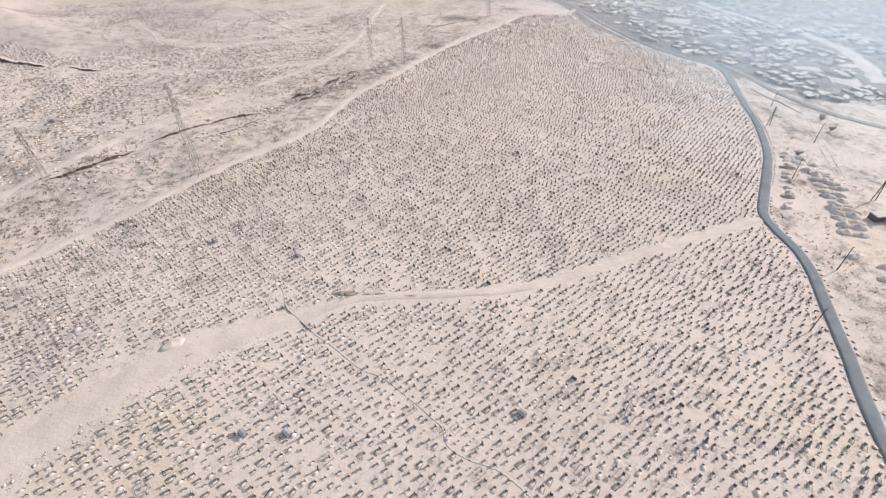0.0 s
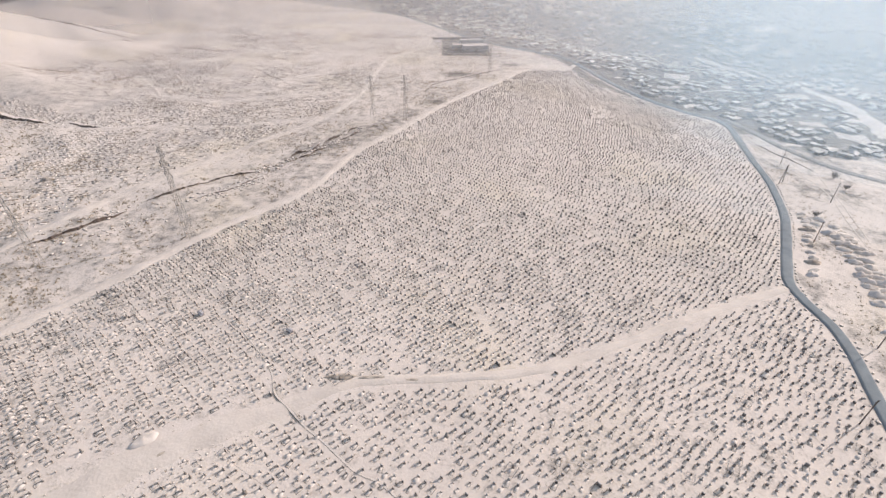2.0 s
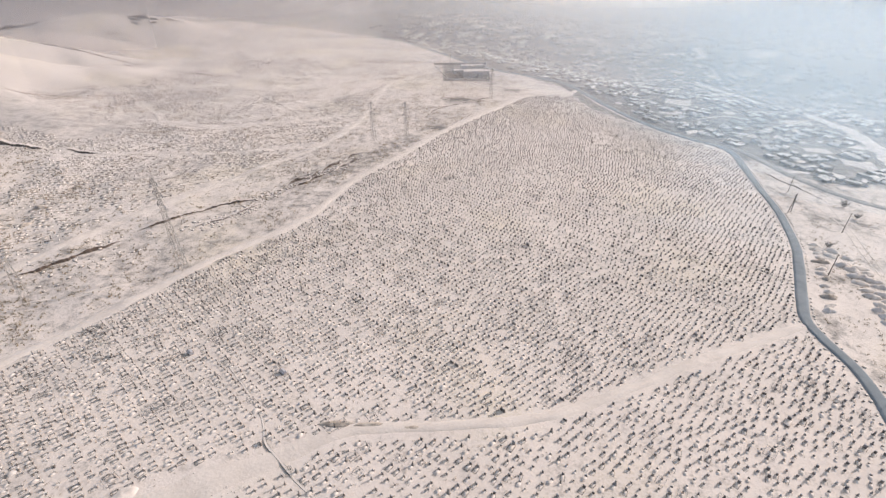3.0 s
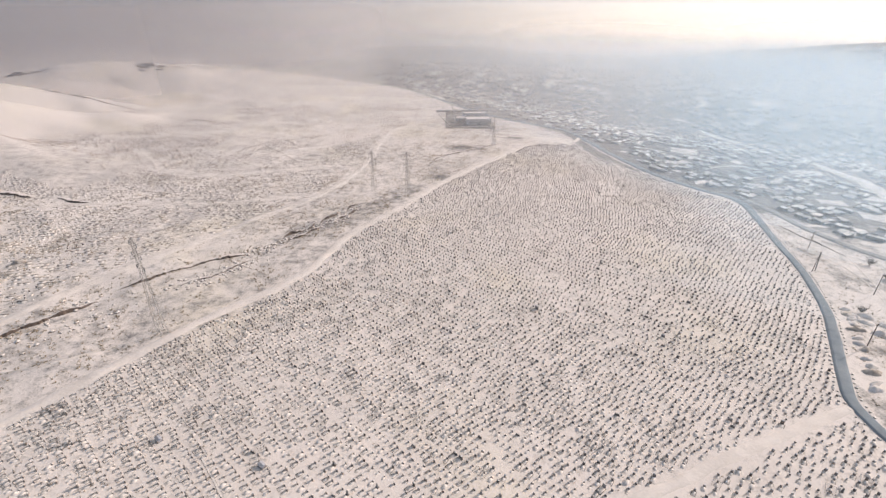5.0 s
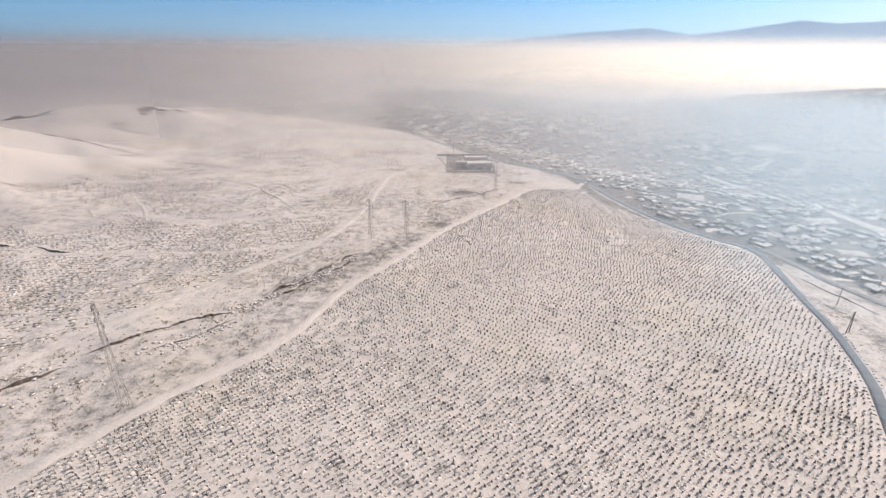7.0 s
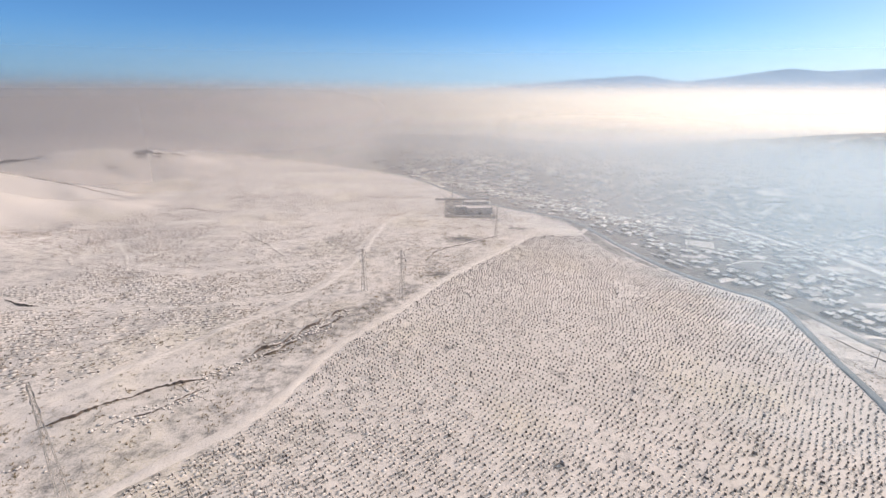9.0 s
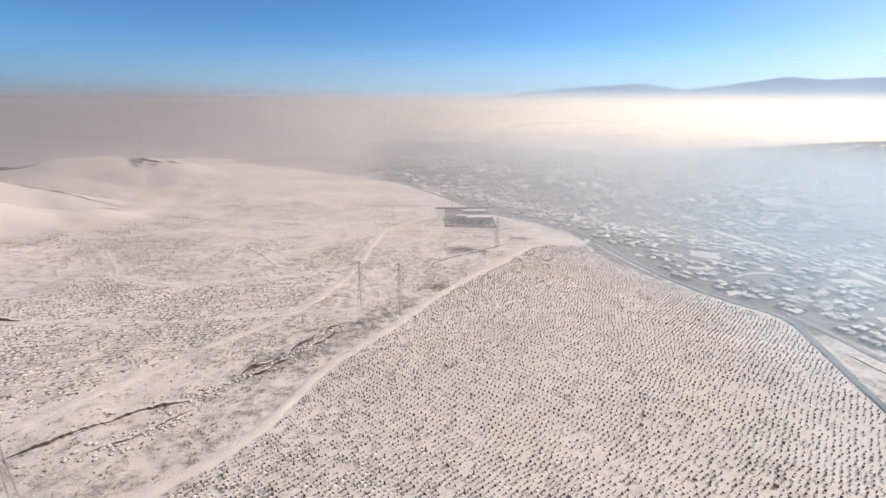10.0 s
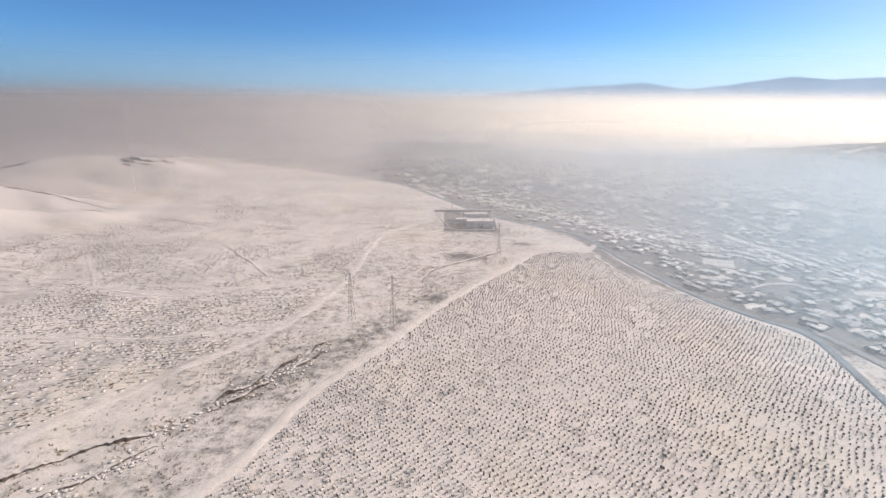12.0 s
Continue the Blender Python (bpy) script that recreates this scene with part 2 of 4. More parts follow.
        a = d.cross(Vector((0, 0, 1)) if abs(d.z) < 0.9 else Vector((1, 0, 0))).normalized() * w / 2
        b = d.cross(a).normalized() * w / 2
        vs = [e + s * a + t * b for e in (p, q) for s, t in ((-1, -1), (1, -1), (1, 1), (-1, 1))]
        return self.add(vs, [(0, 1, 5, 4), (1, 2, 6, 5), (2, 3, 7, 6), (3, 0, 4, 7), (4, 5, 6, 7), (3, 2, 1, 0)], mat)

    def mesh(self, name, mats, smooth=False):
        me = bpy.data.meshes.new(name)
        me.from_pydata(self.v, [], self.f)
        for m in mats if isinstance(mats, (list, tuple)) else [mats]:
            me.materials.append(m)
        me.polygons.foreach_set("material_index", self.m)
        if smooth:
            me.polygons.foreach_set("use_smooth", [True] * len(self.f))
        me.update()
        return me


def part(name, shape, mats, parent, label="", smooth=False):
    ob = new(name, shape.mesh(name, mats, smooth))
    ob.parent = parent
    return tagged(ob, label)


def lumps(x, y, size, octaves=3):
    return noise.fractal(Vector((x / size, y / size, 3.7)), 1.0, 2.0, octaves)


# ---- the lie of the land ----
def lerp_list(v, knots):
    if v <= knots[0][0]: return knots[0][1]
    for (a, p), (b, q) in zip(knots, knots[1:]):
        if v <= b:
            s = (v - a) / (b - a)
            return p + (q - p) * s
    return knots[-1][1]


def sstep(a, b, v):
    s = min(1.0, max(0.0, (v - a) / (b - a)))
    return s * s * (3 - 2 * s)
EDGE = ((-100, 150), (140, 165), (250, 195), (330, 178), (420, 140), (500, 100), (560, 76), (610, 42), (642, 16), (677, -12), (729, -60), (760, -110), (830, -250), (950, -450), (1400, -900))
# hill crests: places with their heights, and how wide they spread
RIDGES = ((((-680, 520, 26), (-551, 634, 17), (-507, 675, 18), (-466, 708, 24), (-441, 725, 24), (-409, 746, 19), (-362, 773, 6), (-320, 790, -6)), 58),
          (((-520, 430, 34), (-433, 512, 28), (-403, 540, 25), (-373, 565, 18), (-339, 589, 6), (-299, 614, -6)), 27),
          (((-470, 380, 30), (-400, 425, 27), (-371, 447, 23), (-348, 469, 11), (-322, 490, 2), (-296, 510, -6)), 21),
          (((-500, 350, 34), (-410, 368, 25), (-350, 370, 17), (-318, 364, 11), (-290, 354, 5), (-262, 343, 0), (-236, 332, -4)), 25))


def crest(x, y, line):
    """Distance from a crest line in plan and the crest's height there."""
    best, top = 1e9, 0.0
    for (ax, ay, az), (bx, by, bz) in zip(line, line[1:]):
        dx, dy = bx - ax, by - ay
        s = min(1.0, max(0.0, ((x - ax) * dx + (y - ay) * dy) / (dx * dx + dy * dy)))
        d = math.hypot(x - ax - s * dx, y - ay - s * dy)
        if d < best:
            best, top = d, az + s * (bz - az)
    return best, top


def town_z(x, y):
    """The town's ground: a shallow dip along the stream, a long rise behind it, then low hills before the plain."""
    w = 0.6 * (x - 275) + 0.8 * (y - 512)
    z = -12 - 15 * sstep(-110, -20, w) + 22 * sstep(0, 120, w)
    far, az = math.hypot(x, y - 60), math.degrees(math.atan2(x, y - 60))
    z += sstep(800, 1080, far) * (4 * math.exp(-((az + 2.5) / 8) ** 2) + lerp_list(az, ((24, 0), (33, 16), (37, 27), (42, 37), (60, 45))) - 30 * math.exp(-((az - 17) / 6.5) ** 2))
    return z + (-42 - z) * sstep(1120, 1500, far)


def ground_z(x, y):
    xc = -220 + (x + 220) if -220 < x < 180 else (-220 if x <= -220 else 180)
    yc = min(520.0, max(-150.0, y))
    z = 4.6 + 0.0135 * xc - 0.0262 * yc - 7.5e-5 * xc * xc - 1.2e-4 * xc * yc - 2.5e-5 * yc * yc
    z = max(z, -14 + 0.25 * (z + 14)) if z < -14 else z
    d = x - lerp_list(y, EDGE)
    z += (town_z(x, y) - z) * sstep(-20, 130, d)
    if x < -180 and y > 250:
        rise = z
        for line, wide in RIDGES:
            d, top = crest(x, y, line)
            h = z + (top - z) * math.exp(-0.5 * (d / wide) ** 2)
            m = max(rise, h)
            rise = m + 2.0 * math.exp(-abs(rise - h) / 3.0) * sstep(0, 4, min(rise, h) - z)
        z = rise
    return z


def height(x, y):
    """The finished ground with its small swells."""
    near = max(0.0, 1 - abs(y - 250) / 900)
    rough = 0.35 + 0.9 * sstep(-60, -140, x) if x < -60 else 0.35
    hilly = sstep(-230, -330, x) * sstep(420, 520, y) * (1 - sstep(900, 1400, y))
    folds = sstep(-235, -310, x) * sstep(340, 420, y) * (1 - sstep(900, 1400, y))   # shallow gullies down the hillsides
    return ground_z(x, y) + near * rough * 0.9 * lumps(x, y, 22) + hilly * 5.5 * lumps(x + 0.4 * y, y, 70, 3) + folds * 2.2 * lumps(0.8 * x + 0.6 * y, 0.5 * (y - x), 34, 2)


def away(x, y, line):
    """Distance from a line of points in plan."""
    best = 1e9
    for (ax, ay), (bx, by) in zip(line, line[1:]):
        dx, dy = bx - ax, by - ay
        s = min(1.0, max(0.0, ((x - ax) * dx + (y - ay) * dy) / (dx * dx + dy * dy)))
        best = min(best, math.hypot(x - ax - s * dx, y - ay - s * dy))
    return best


ROAD = ((86, 20), (92, 48), (96, 61), (101, 74), (107, 92), (111, 104), (113, 115), (112.5, 127), (114, 137), (122, 151), (132, 167.5), (141, 183), (148.5, 200), (157, 223), (165, 251), (174, 280), (181, 303), (180, 319), (168, 336), (150, 370), (141, 398), (134, 426), (127, 460), (121, 484), (110, 506), (88, 528), (63, 549), (33, 583), (0, 640), (-50, 720), (-130, 800))
ROAD_EAST = ((187, 318), (190, 303), (191.5, 288), (192, 272), (195, 256), (200, 241), (208, 229), (222, 217), (250, 203), (300, 190), (420, 170))
CROSS_TRACK = ((111, 133), (88, 124), (66, 115), (46, 106), (28, 99), (14, 96), (-5, 95), (-23, 94), (-35, 89), (-48, 83), (-58, 78), (-70, 71), (-77, 65), (-84, 56), (-92, 46), (-104, 30))
WEST_TRACK = ((-160, 78), (-140, 103), (-128, 117), (-119, 128), (-108.5, 142), (-98, 157), (-82, 179), (-68.5, 194), (-59.5, 208), (-55, 222), (-51, 237), (-44, 254), (-33, 272), (-22, 291), (-10, 317), (4, 342), (20, 369), (38, 396), (55, 424), (66, 443), (84, 455), (108, 453), (122, 470))
FAR_TRACK = ((-195, 90), (-180, 122), (-168, 150), (-154, 180), (-139, 206), (-121, 233), (-105, 258), (-90, 278), (-78, 297), (-69, 320), (-60, 357), (-56.5, 390), (-55, 440), (-49, 488), (-22, 532), (-9, 552))
HILL_FOOT = ((400, -350), (428, -337), (450, -307), (461, -276), (546, -279), (584, -259), (640, -230))
SNOW_LANE = ((266, 540), (275, 520), (284, 498), (292, 470), (291, 440), (284, 405), (279, 375), (284, 348), (278, 315), (266, 282))
SIDE_TRACK = ((-240, 404), (-208, 365), (-195, 349), (-164, 340), (-140, 341), (-115, 349), (-87, 361), (-64, 376))


WEST_LOOP = ((-240, 287), (-194, 287), (-170, 288.5), (-135, 288.5), (-116, 292), (-94, 298), (-76, 308), (-64, 326))
HILL_TRACK = ((-140, 484), (-175, 480), (-211, 468), (-238, 448), (-284, 436), (-325, 424))
STREET = ((340, 580), (364, 570), (394, 548), (422, 528), (480, 490))
# open snowy lots among the houses, each with its width
LOTS = (((188, 429), (206, 421), 18), ((340, 585), (372, 589), 24), ((248, 369), (268, 364), 11), ((230, 312), (244, 309), 11), ((238, 289), (253, 283), 17), ((206, 248), (226, 243), 7), ((171, 399), (184, 394), 9))
DRIVE = ((192, 378), (205, 384), (221, 384), (227, 372))
ROAD_FAR = tuple((y, x) for x, y in ROAD[15:29])
WEST_GRAVES = ((30, -185), (107, -130), (182, -67), (260, -33), (320, 2), (440, 71))
ROAD_LINE = tuple((y, x) for x, y in ROAD[:17])
GRAVES_EAST = ((330, 163), (370, 140), (408, 117), (432, 112), (470, 112))


def axis(fine_from, fine_to, fine, far_from, far_to):
    """Steps that grow away from the stretch that is passed nearest."""
    out = list(np.arange(fine_from, fine_to + 0.01, fine))
    step, v = fine, fine_to
    while v < far_to:
        step = min(step * 1.05, 160.0)
        v += step
        out.append(v)
    step, v = fine, fine_from
    while v > far_from:
        step = min(step * 1.05, 160.0)
        v -= step
        out.insert(0, v)
    return out


def soil_amount(x, y, d_edge):
    """How much earth shows through the snow at a place."""
    s = 0.13 + 0.10 * lumps(x, y, 60, 2)
    if d_edge > -8:
        s += (1.15 + 0.5 * lumps(x, y, 26, 2)) * sstep(-8, 25, d_edge) * sstep(225, 300, y) * sstep(-0.22, 0.06, x / max(y, 1.0))
    if y < 330 and x > lerp_list(y, ROAD_LINE) + 3:
        s += 0.1 + 0.25 * lumps(x, y, 18, 3)
    if y < 480 and lerp_list(y, WEST_GRAVES) < x < lerp_list(y, ROAD_LINE) - 4:   # trodden between the graves
        s -= 0.01
    west = away(x, y, WEST_TRACK)
    if x < 60 and west < 120 and x < lerp_list(y, ((30, -190), (107, -135), (182, -72), (260, -38), (320, -3), (440, 66))):
        s += 0.11
    if -90 < x < 0 and 220 < y < 340:   # the grey, washed-out ditch beside the broad track
        s += 0.17 * sstep(14, 3, away(x, y, ((-72, 246), (-57, 262), (-38, 288), (-22, 316))))
    if -20 < x < 45 and 320 < y < 455:   # bare grey patches before the compound
        s += 0.5 * math.exp(-((x - 14) / 13) ** 2 - ((y - 428) / 9) ** 2) + 0.28 * math.exp(-((x + 4) / 6) ** 2 - ((y - 343) / 10) ** 2)
    if 45 < x < 85 and 450 < y < 490:   # and beside the road's bend
        s += 0.4 * math.exp(-((x - 65) / 9) ** 2 - ((y - 470) / 7) ** 2)
    if x > 60 and 350 < y < 520:   # thin snow on the bank between the last graves and the road
        s += 0.5 * sstep(0, 8, x - lerp_list(y, GRAVES_EAST)) * sstep(3, 6, lerp_list(y, ROAD_FAR) - x)
    if x < -200 and y > 250:   # wind-smoothed snow on the hills
        s -= 0.2 * sstep(12, -12, x - lerp_list(y, HILL_FOOT)) - 0.06 * sstep(40, 28, crest(x, y, RIDGES[3][0])[0])
    if x > 0 and 300 < y < 680:   # bare ditch and embankment along the far side of the road
        off = away(x, y, ROAD)
        if x > lerp_list(y, ROAD_FAR) and off < 26:
            s += 0.8 * sstep(2.0, 4.0, off) * sstep(28, 20, off)
    if 0 < x < 48 and 505 < y < 585:   # the trodden yard of the walled compound
        s += 0.45
    s -= 0.6 * sstep(10, 3, away(x, y, SNOW_LANE)) if d_edge > 60 and y < 760 else 0
    return s


def make_ground():
    xs, ys = axis(-210, 240, 2.2, -4500, 4500), axis(30, 480, 2.2, -2500, 4500)
    sh = Shape()
    nx, ny = len(xs), len(ys)
    soil = []
    for y in ys:
        e = lerp_list(y, EDGE)
        for x in xs:
            sh.v.append((x, y, height(x, y)))
            soil.append(soil_amount(x, y, x - e) if abs(x) < 1600 and y < 2200 else 0.2)
    sh.f = [(j * nx + i, j * nx + i + 1, (j + 1) * nx + i + 1, (j + 1) * nx + i) for j in range(ny - 1) for i in range(nx - 1)]
    sh.m = [0] * len(sh.f)
    me = sh.mesh("ground", M_GROUND, True)
    a = me.attributes.new("soil", "FLOAT", "POINT")
    a.data.foreach_set("value", soil)
    tagged(new("ground", me), "open rolling steppe under thin dusty snow", "ground", kind="structure")


def smoothed(line, step):
    """The line rounded and cut into even steps."""
    pts = [Vector(p) for p in line]
    out = []
    for i in range(len(pts) - 1):
        p0, p1, p2, p3 = pts[max(i - 1, 0)], pts[i], pts[i + 1], pts[min(i + 2, len(pts) - 1)]
        n = max(1, int((p2 - p1).length / step))
        for k in range(n):
            t = k / n
            out.append(0.5 * (2 * p1 + (p2 - p0) * t + (2 * p0 - 5 * p1 + 4 * p2 - p3) * t * t + (3 * p1 - p0 - 3 * p2 + p3) * t ** 3))
    return out + [pts[-1]]


def strip(name, line, width, mat, label, category, lift, ragged=0.15, crown=0.0, rows=5):
    """A way laid on the ground, with uneven edges that dip under the snow."""
    pts = smoothed(line, 2.0)
    sh = Shape()
    for i, p in enumerate(pts):
        d = (pts[min(i + 1, len(pts) - 1)] - pts[max(i - 1, 0)]).normalized()
        side = Vector((d.y, -d.x))
        w = width(p) if callable(width) else width
        for k in range(rows):
            s = k / (rows - 1) * 2 - 1
            j = w * ragged * noise.noise(Vector((i * 0.31, s * 9, 1.3))) if abs(s) == 1 else 0
            q = p + side * (s * w / 2 + j)
            z = height(q.x, q.y) + (lift + crown * (1 - s * s) if abs(s) < 1 else -0.12)
            sh.v.append((q.x, q.y, z))
    for i in range(len(pts) - 1):
        for k in range(rows - 1):
            a = i * rows + k
            sh.f.append((a, a + 1, a + rows + 1, a + rows))
    sh.m = [0] * len(sh.f)
    return tagged(new(name, sh.mesh(name, mat, True)), label, category, kind="structure")


make_ground()
strip("road", ROAD, lambda p: 4.0 + 1.4 * sstep(230, 320, p.y), M_ROAD, "blue-grey swept asphalt road along the graveyard", "road", 0.35, 0.06, 0.12, 9)
strip("road", ROAD_EAST, 5.5, M_ROAD_OLD, "snow-dusted grey asphalt road down into the town", "road", 0.3, 0.06, 0.1, 9)
strip("track", CROSS_TRACK, lambda p: 3.7 + 8 * sstep(-20, -75, p.x), M_TRACK, "trodden snowy track across the graveyard", "track", 0.22, 0.25)
strip("track", WEST_TRACK, 5.4, M_TRACK, "broad trodden snow track beside the graveyard", "track", 0.25, 0.25)
strip("track", FAR_TRACK, 5.6, M_TRACK, "pale wheel track over snowy steppe", "track", 0.16, 0.35)
strip("track", SIDE_TRACK, 3.8, M_TRACK, "pale wheel track over snowy steppe", "track", 0.1, 0.5)

strip("track", HILL_TRACK, 2.6, M_TRACK, "faint wheel track below the snowy hills", "track", 0.1, 0.5)
strip("track", WEST_LOOP, 2.4, M_TRACK, "faint wheel track between old graves", "track", 0.08, 0.6)
strip("track", ((176.5, 232), (177, 211), (166, 182), (158, 160)), 0.8, M_HEAP, "faint wheel track down a snowy slope", "track", 0.1, 0.3)
strip("track", ((186, 228), (178, 205), (170, 184), (163, 166)), 0.8, M_HEAP, "faint wheel track down a snowy slope", "track", 0.1, 0.3)
strip("track", ((-142, 145.5), (-138.6, 146.8), (-123, 149.8), (-112, 156.8), (-104, 163)), 1.4, M_TRACK, "faint footpath to a pylon over snow", "track", 0.1, 0.3)
strip("street", SNOW_LANE, lambda p: 8.0 + 5 * sstep(400, 330, p.y), M_SNOW, "broad winding snowy lane through the town", "street", 0.3, 0.3)
strip("snow_berm", ((151, 405), (156, 394), (159.6, 385), (164.7, 370.5)), 1.3, M_SNOW, "narrow ridge of cleared snow beside the road", "snow berm", 0.3, 0.4, 0.3)
strip("street", STREET, 5.0, M_TRACK, "pale snowy street between fenced yards", "street", 0.25, 0.2)
for one_end, other_end, wide in LOTS:
    strip("lot", (one_end, other_end), wide, M_HEAP, "open snow-covered lot among houses", "lot", 0.3, 0.3)
strip("street", DRIVE, 2.4, M_TRACK, "curved snowy lane between fenced yards", "street", 0.25, 0.2)


# ---- mountains and smog ----
def make_mountains():
    """A far bare range south of the town, its tops clear of the smog."""
    tops = ((-20, 40), (-5, 55), (1, 70), (7.7, 128), (15.5, 172), (21.3, 193), (25.6, 147), (29.7, 186), (34, 229), (37, 209), (41.5, 220), (50, 240), (60, 220), (75, 180), (95, 110), (120, 60))
    sh = Shape()
    n, rows = 280, 7
    for i in range(n + 1):
        az = -20 + 140 * i / n
        top = lerp_list(az, tops) + 5 * lumps(az * 40, 0, 130, 4)
        for k in range(rows):
            s = k / (rows - 1)
            r = 3500 + 500 * s + 60 * lumps(az * 40, k * 200, 90)
            z = -45 + (top + 45) * s ** 0.8 + (10 * lumps(az * 60, k * 90, 60) if 0 < k < rows - 1 else 0)
            sh.v.append((r * math.sin(radians(az)), 60 + r * math.cos(radians(az)), z))
    for i in range(n):
        for k in range(rows - 1):
            a = i * rows + k
            sh.f.append((a, a + rows, a + rows + 1, a + 1))
    sh.m = [0] * len(sh.f)
    tagged(new("mountain_range", sh.mesh("mountain_range", M_HAZE_HILL, True)), "far bare mountain range coloured haze-blue above the smog", "mountains", kind="structure")


def smog_sheet(radius, top, mat, az_from=-70, az_to=70, foot=-60, flat=0.3):
    sh = Shape()
    n, rows = 90, 12
    for i in range(n + 1):
        az = radians(az_from + (az_to - az_from) * i / n)
        r = radius / math.cos(az) ** flat
        for k in range(rows + 1):
            sh.v.append((r * math.sin(az), 60 + r * math.cos(az), foot + (top - foot) * k / rows))
    for i in range(n):
        for k in range(rows):
            a = i * (rows + 1) + k
            sh.f.append((a, a + rows + 1, a + rows + 2, a + 1))
    sh.m = [0] * len(sh.f)
    ob = new("smog_haze_sheet", sh.mesh("smog_haze_sheet", mat, True))
    ob.visible_shadow = False
    tagged(ob, "translucent sheet added to stand in for hazy, smoky air", "smog", kind="stuff")


make_mountains()
BLUE_SMOKE, PALE_SMOKE, GREY_SMOKE = (0.50, 0.63, 0.745), (0.60, 0.655, 0.70), (0.50, 0.495, 0.495)
# thin sheets standing in for haze that thickens over the town: distance, where they begin in x, how dense
VEILS = ((160, (60, 120), 0.09), (222, (110, 160), 0.12), (255, (118, 165), 0.15), (290, (108, 155), 0.16), (315, (98, 145), 0.15), (345, (80, 128), 0.15), (380, (50, 115), 0.13), (420, (-10, 85), 0.13), (465, (-70, 40), 0.15), (530, (-130, 0), 0.17),
         (600, (-210, -70), 0.16), (680, (-310, -150), 0.17), (780, (-400, -220), 0.2), (900, (-500, -270), 0.24), (1000, (-600, -310), 0.3))
for far, begin, most in VEILS:
    top = (100 - 0.088 * far, 100 - 0.025 * far)   # the smoke of the stoves lies low
    veil = smog("town_smoke", BLUE_SMOKE if far < 500 else PALE_SMOKE, (-40, min(-5, top[0] - 12)), top, most, begin, GREY_SMOKE, (-0.5 * far, 0.35 * far), wave=0.05 * far)
    smog_sheet(far, 110, veil, max(-70, math.degrees(math.asin(begin[0] / far))), 70)
smog_sheet(860, 110, smog("valley_mist", (0.84, 0.80, 0.75), (-8, 26), (42, 80), 0.6, (-60, 240), None, (0, 1), 1.0, until=(260, 640)), 0, 45)
for far, most in ((130, 0.045), (200, 0.065), (290, 0.11), (390, 0.13)):   # thin haze over the burial ground
    smog_sheet(far, 110, smog("ground_haze", (0.63, 0.605, 0.615), (-14, 14), (100 - 0.09 * far, 100 - 0.03 * far), most, (-230, -120), until=(0.3 * far, 0.6 * far)), -50, 42)
# thin sheet added over the west for haze and to dim the lit slopes
smog_sheet(300, 115, smog("west_haze", (0.54, 0.505, 0.50), (-14, 20), (66, 96), 0.19, (-90, -190)), -70, -15)
# grey sheet added to dim the hills, standing in for shade besides haze
smog_sheet(560, 125, smog("hill_haze_shade", (0.48, 0.458, 0.462), (-14, 8), (90, 122), 0.42, (-150, -310)), -70, -15)
smog_sheet(1050, 110, smog("crest_mist", (0.80, 0.83, 0.86), (-5, 22), (40, 95), 0.4, (330, 620)), 15, 60)
# grey western and near-white eastern colours carry the fall-off of the sun's glow
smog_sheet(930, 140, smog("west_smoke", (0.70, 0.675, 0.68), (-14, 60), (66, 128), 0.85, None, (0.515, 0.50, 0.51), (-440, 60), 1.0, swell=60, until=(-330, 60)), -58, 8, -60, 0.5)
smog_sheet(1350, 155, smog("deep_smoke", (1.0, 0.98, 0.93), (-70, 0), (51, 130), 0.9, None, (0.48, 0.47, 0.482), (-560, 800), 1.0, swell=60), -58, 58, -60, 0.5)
smog_sheet(2100, 180, smog("smog_haze_sheet", (1.0, 0.98, 0.93), (-95, -48), (50, 134), 0.98, None, (0.47, 0.462, 0.475), (-1000, 1200), 1.0), -52, 52, -60, 0.5)
# blue sheet added for aerial haze before the mountains and a paler low sky
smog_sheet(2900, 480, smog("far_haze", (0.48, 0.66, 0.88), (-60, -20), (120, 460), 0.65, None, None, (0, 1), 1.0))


# ---- graves ----
G_MATS = [M_GRANITE, M_STONE, M_MARBLE, M_IRON, M_SNOW, M_WORN]
GRANITE, STONE, MARBLE, IRON, SNOW, WORN = range(6)


def arch(w, h, n=5):
    """The outline of a round-headed slab."""
    r = w / 2
    top = [(r * math.cos(math.pi * i / n), h - r * 0.45 + r * 0.45 * math.sin(math.pi * i / n)) for i in range(n + 1)]
    return [(-r, 0.0), (r, 0.0)] + top


def kerb(w, l, h, mat):
    """Four low bars round a bed that runs from the stone at y = 0 towards -y."""
    sh = Shape()
    for x, y, sx, sy in ((-w / 2, -l / 2, 0.12, l), (w / 2, -l / 2, 0.12, l), (0, -l, w + 0.12, 0.12)):
        sh.box(x, y, -0.3, sx, sy, h + 0.3, mat)
    return sh


def bed(w, l, h):
    """The snow lying on the grave."""
    return Shape().box(0, -l / 2, -0.3, w, l, 0.3 + 2.2 * h, SNOW, 0, 0.5)


def grave_kinds():
    """Each kind: its parts by name, and its words."""
    out = []
    stones = Shape().plate(arch(0.62, 1.05), -0.11, 0.11, GRANITE)
    out.append(([("headstone", stones), ("plinth", Shape().box(0, 0, -0.3, 0.6, 0.32, 0.4, STONE)), ("kerb", kerb(1.0, 1.9, 0.09, STONE)), ("snow_bed", bed(0.9, 1.8, 0.1))],
                "dark round-headed granite gravestone with snowy kerbed bed"))
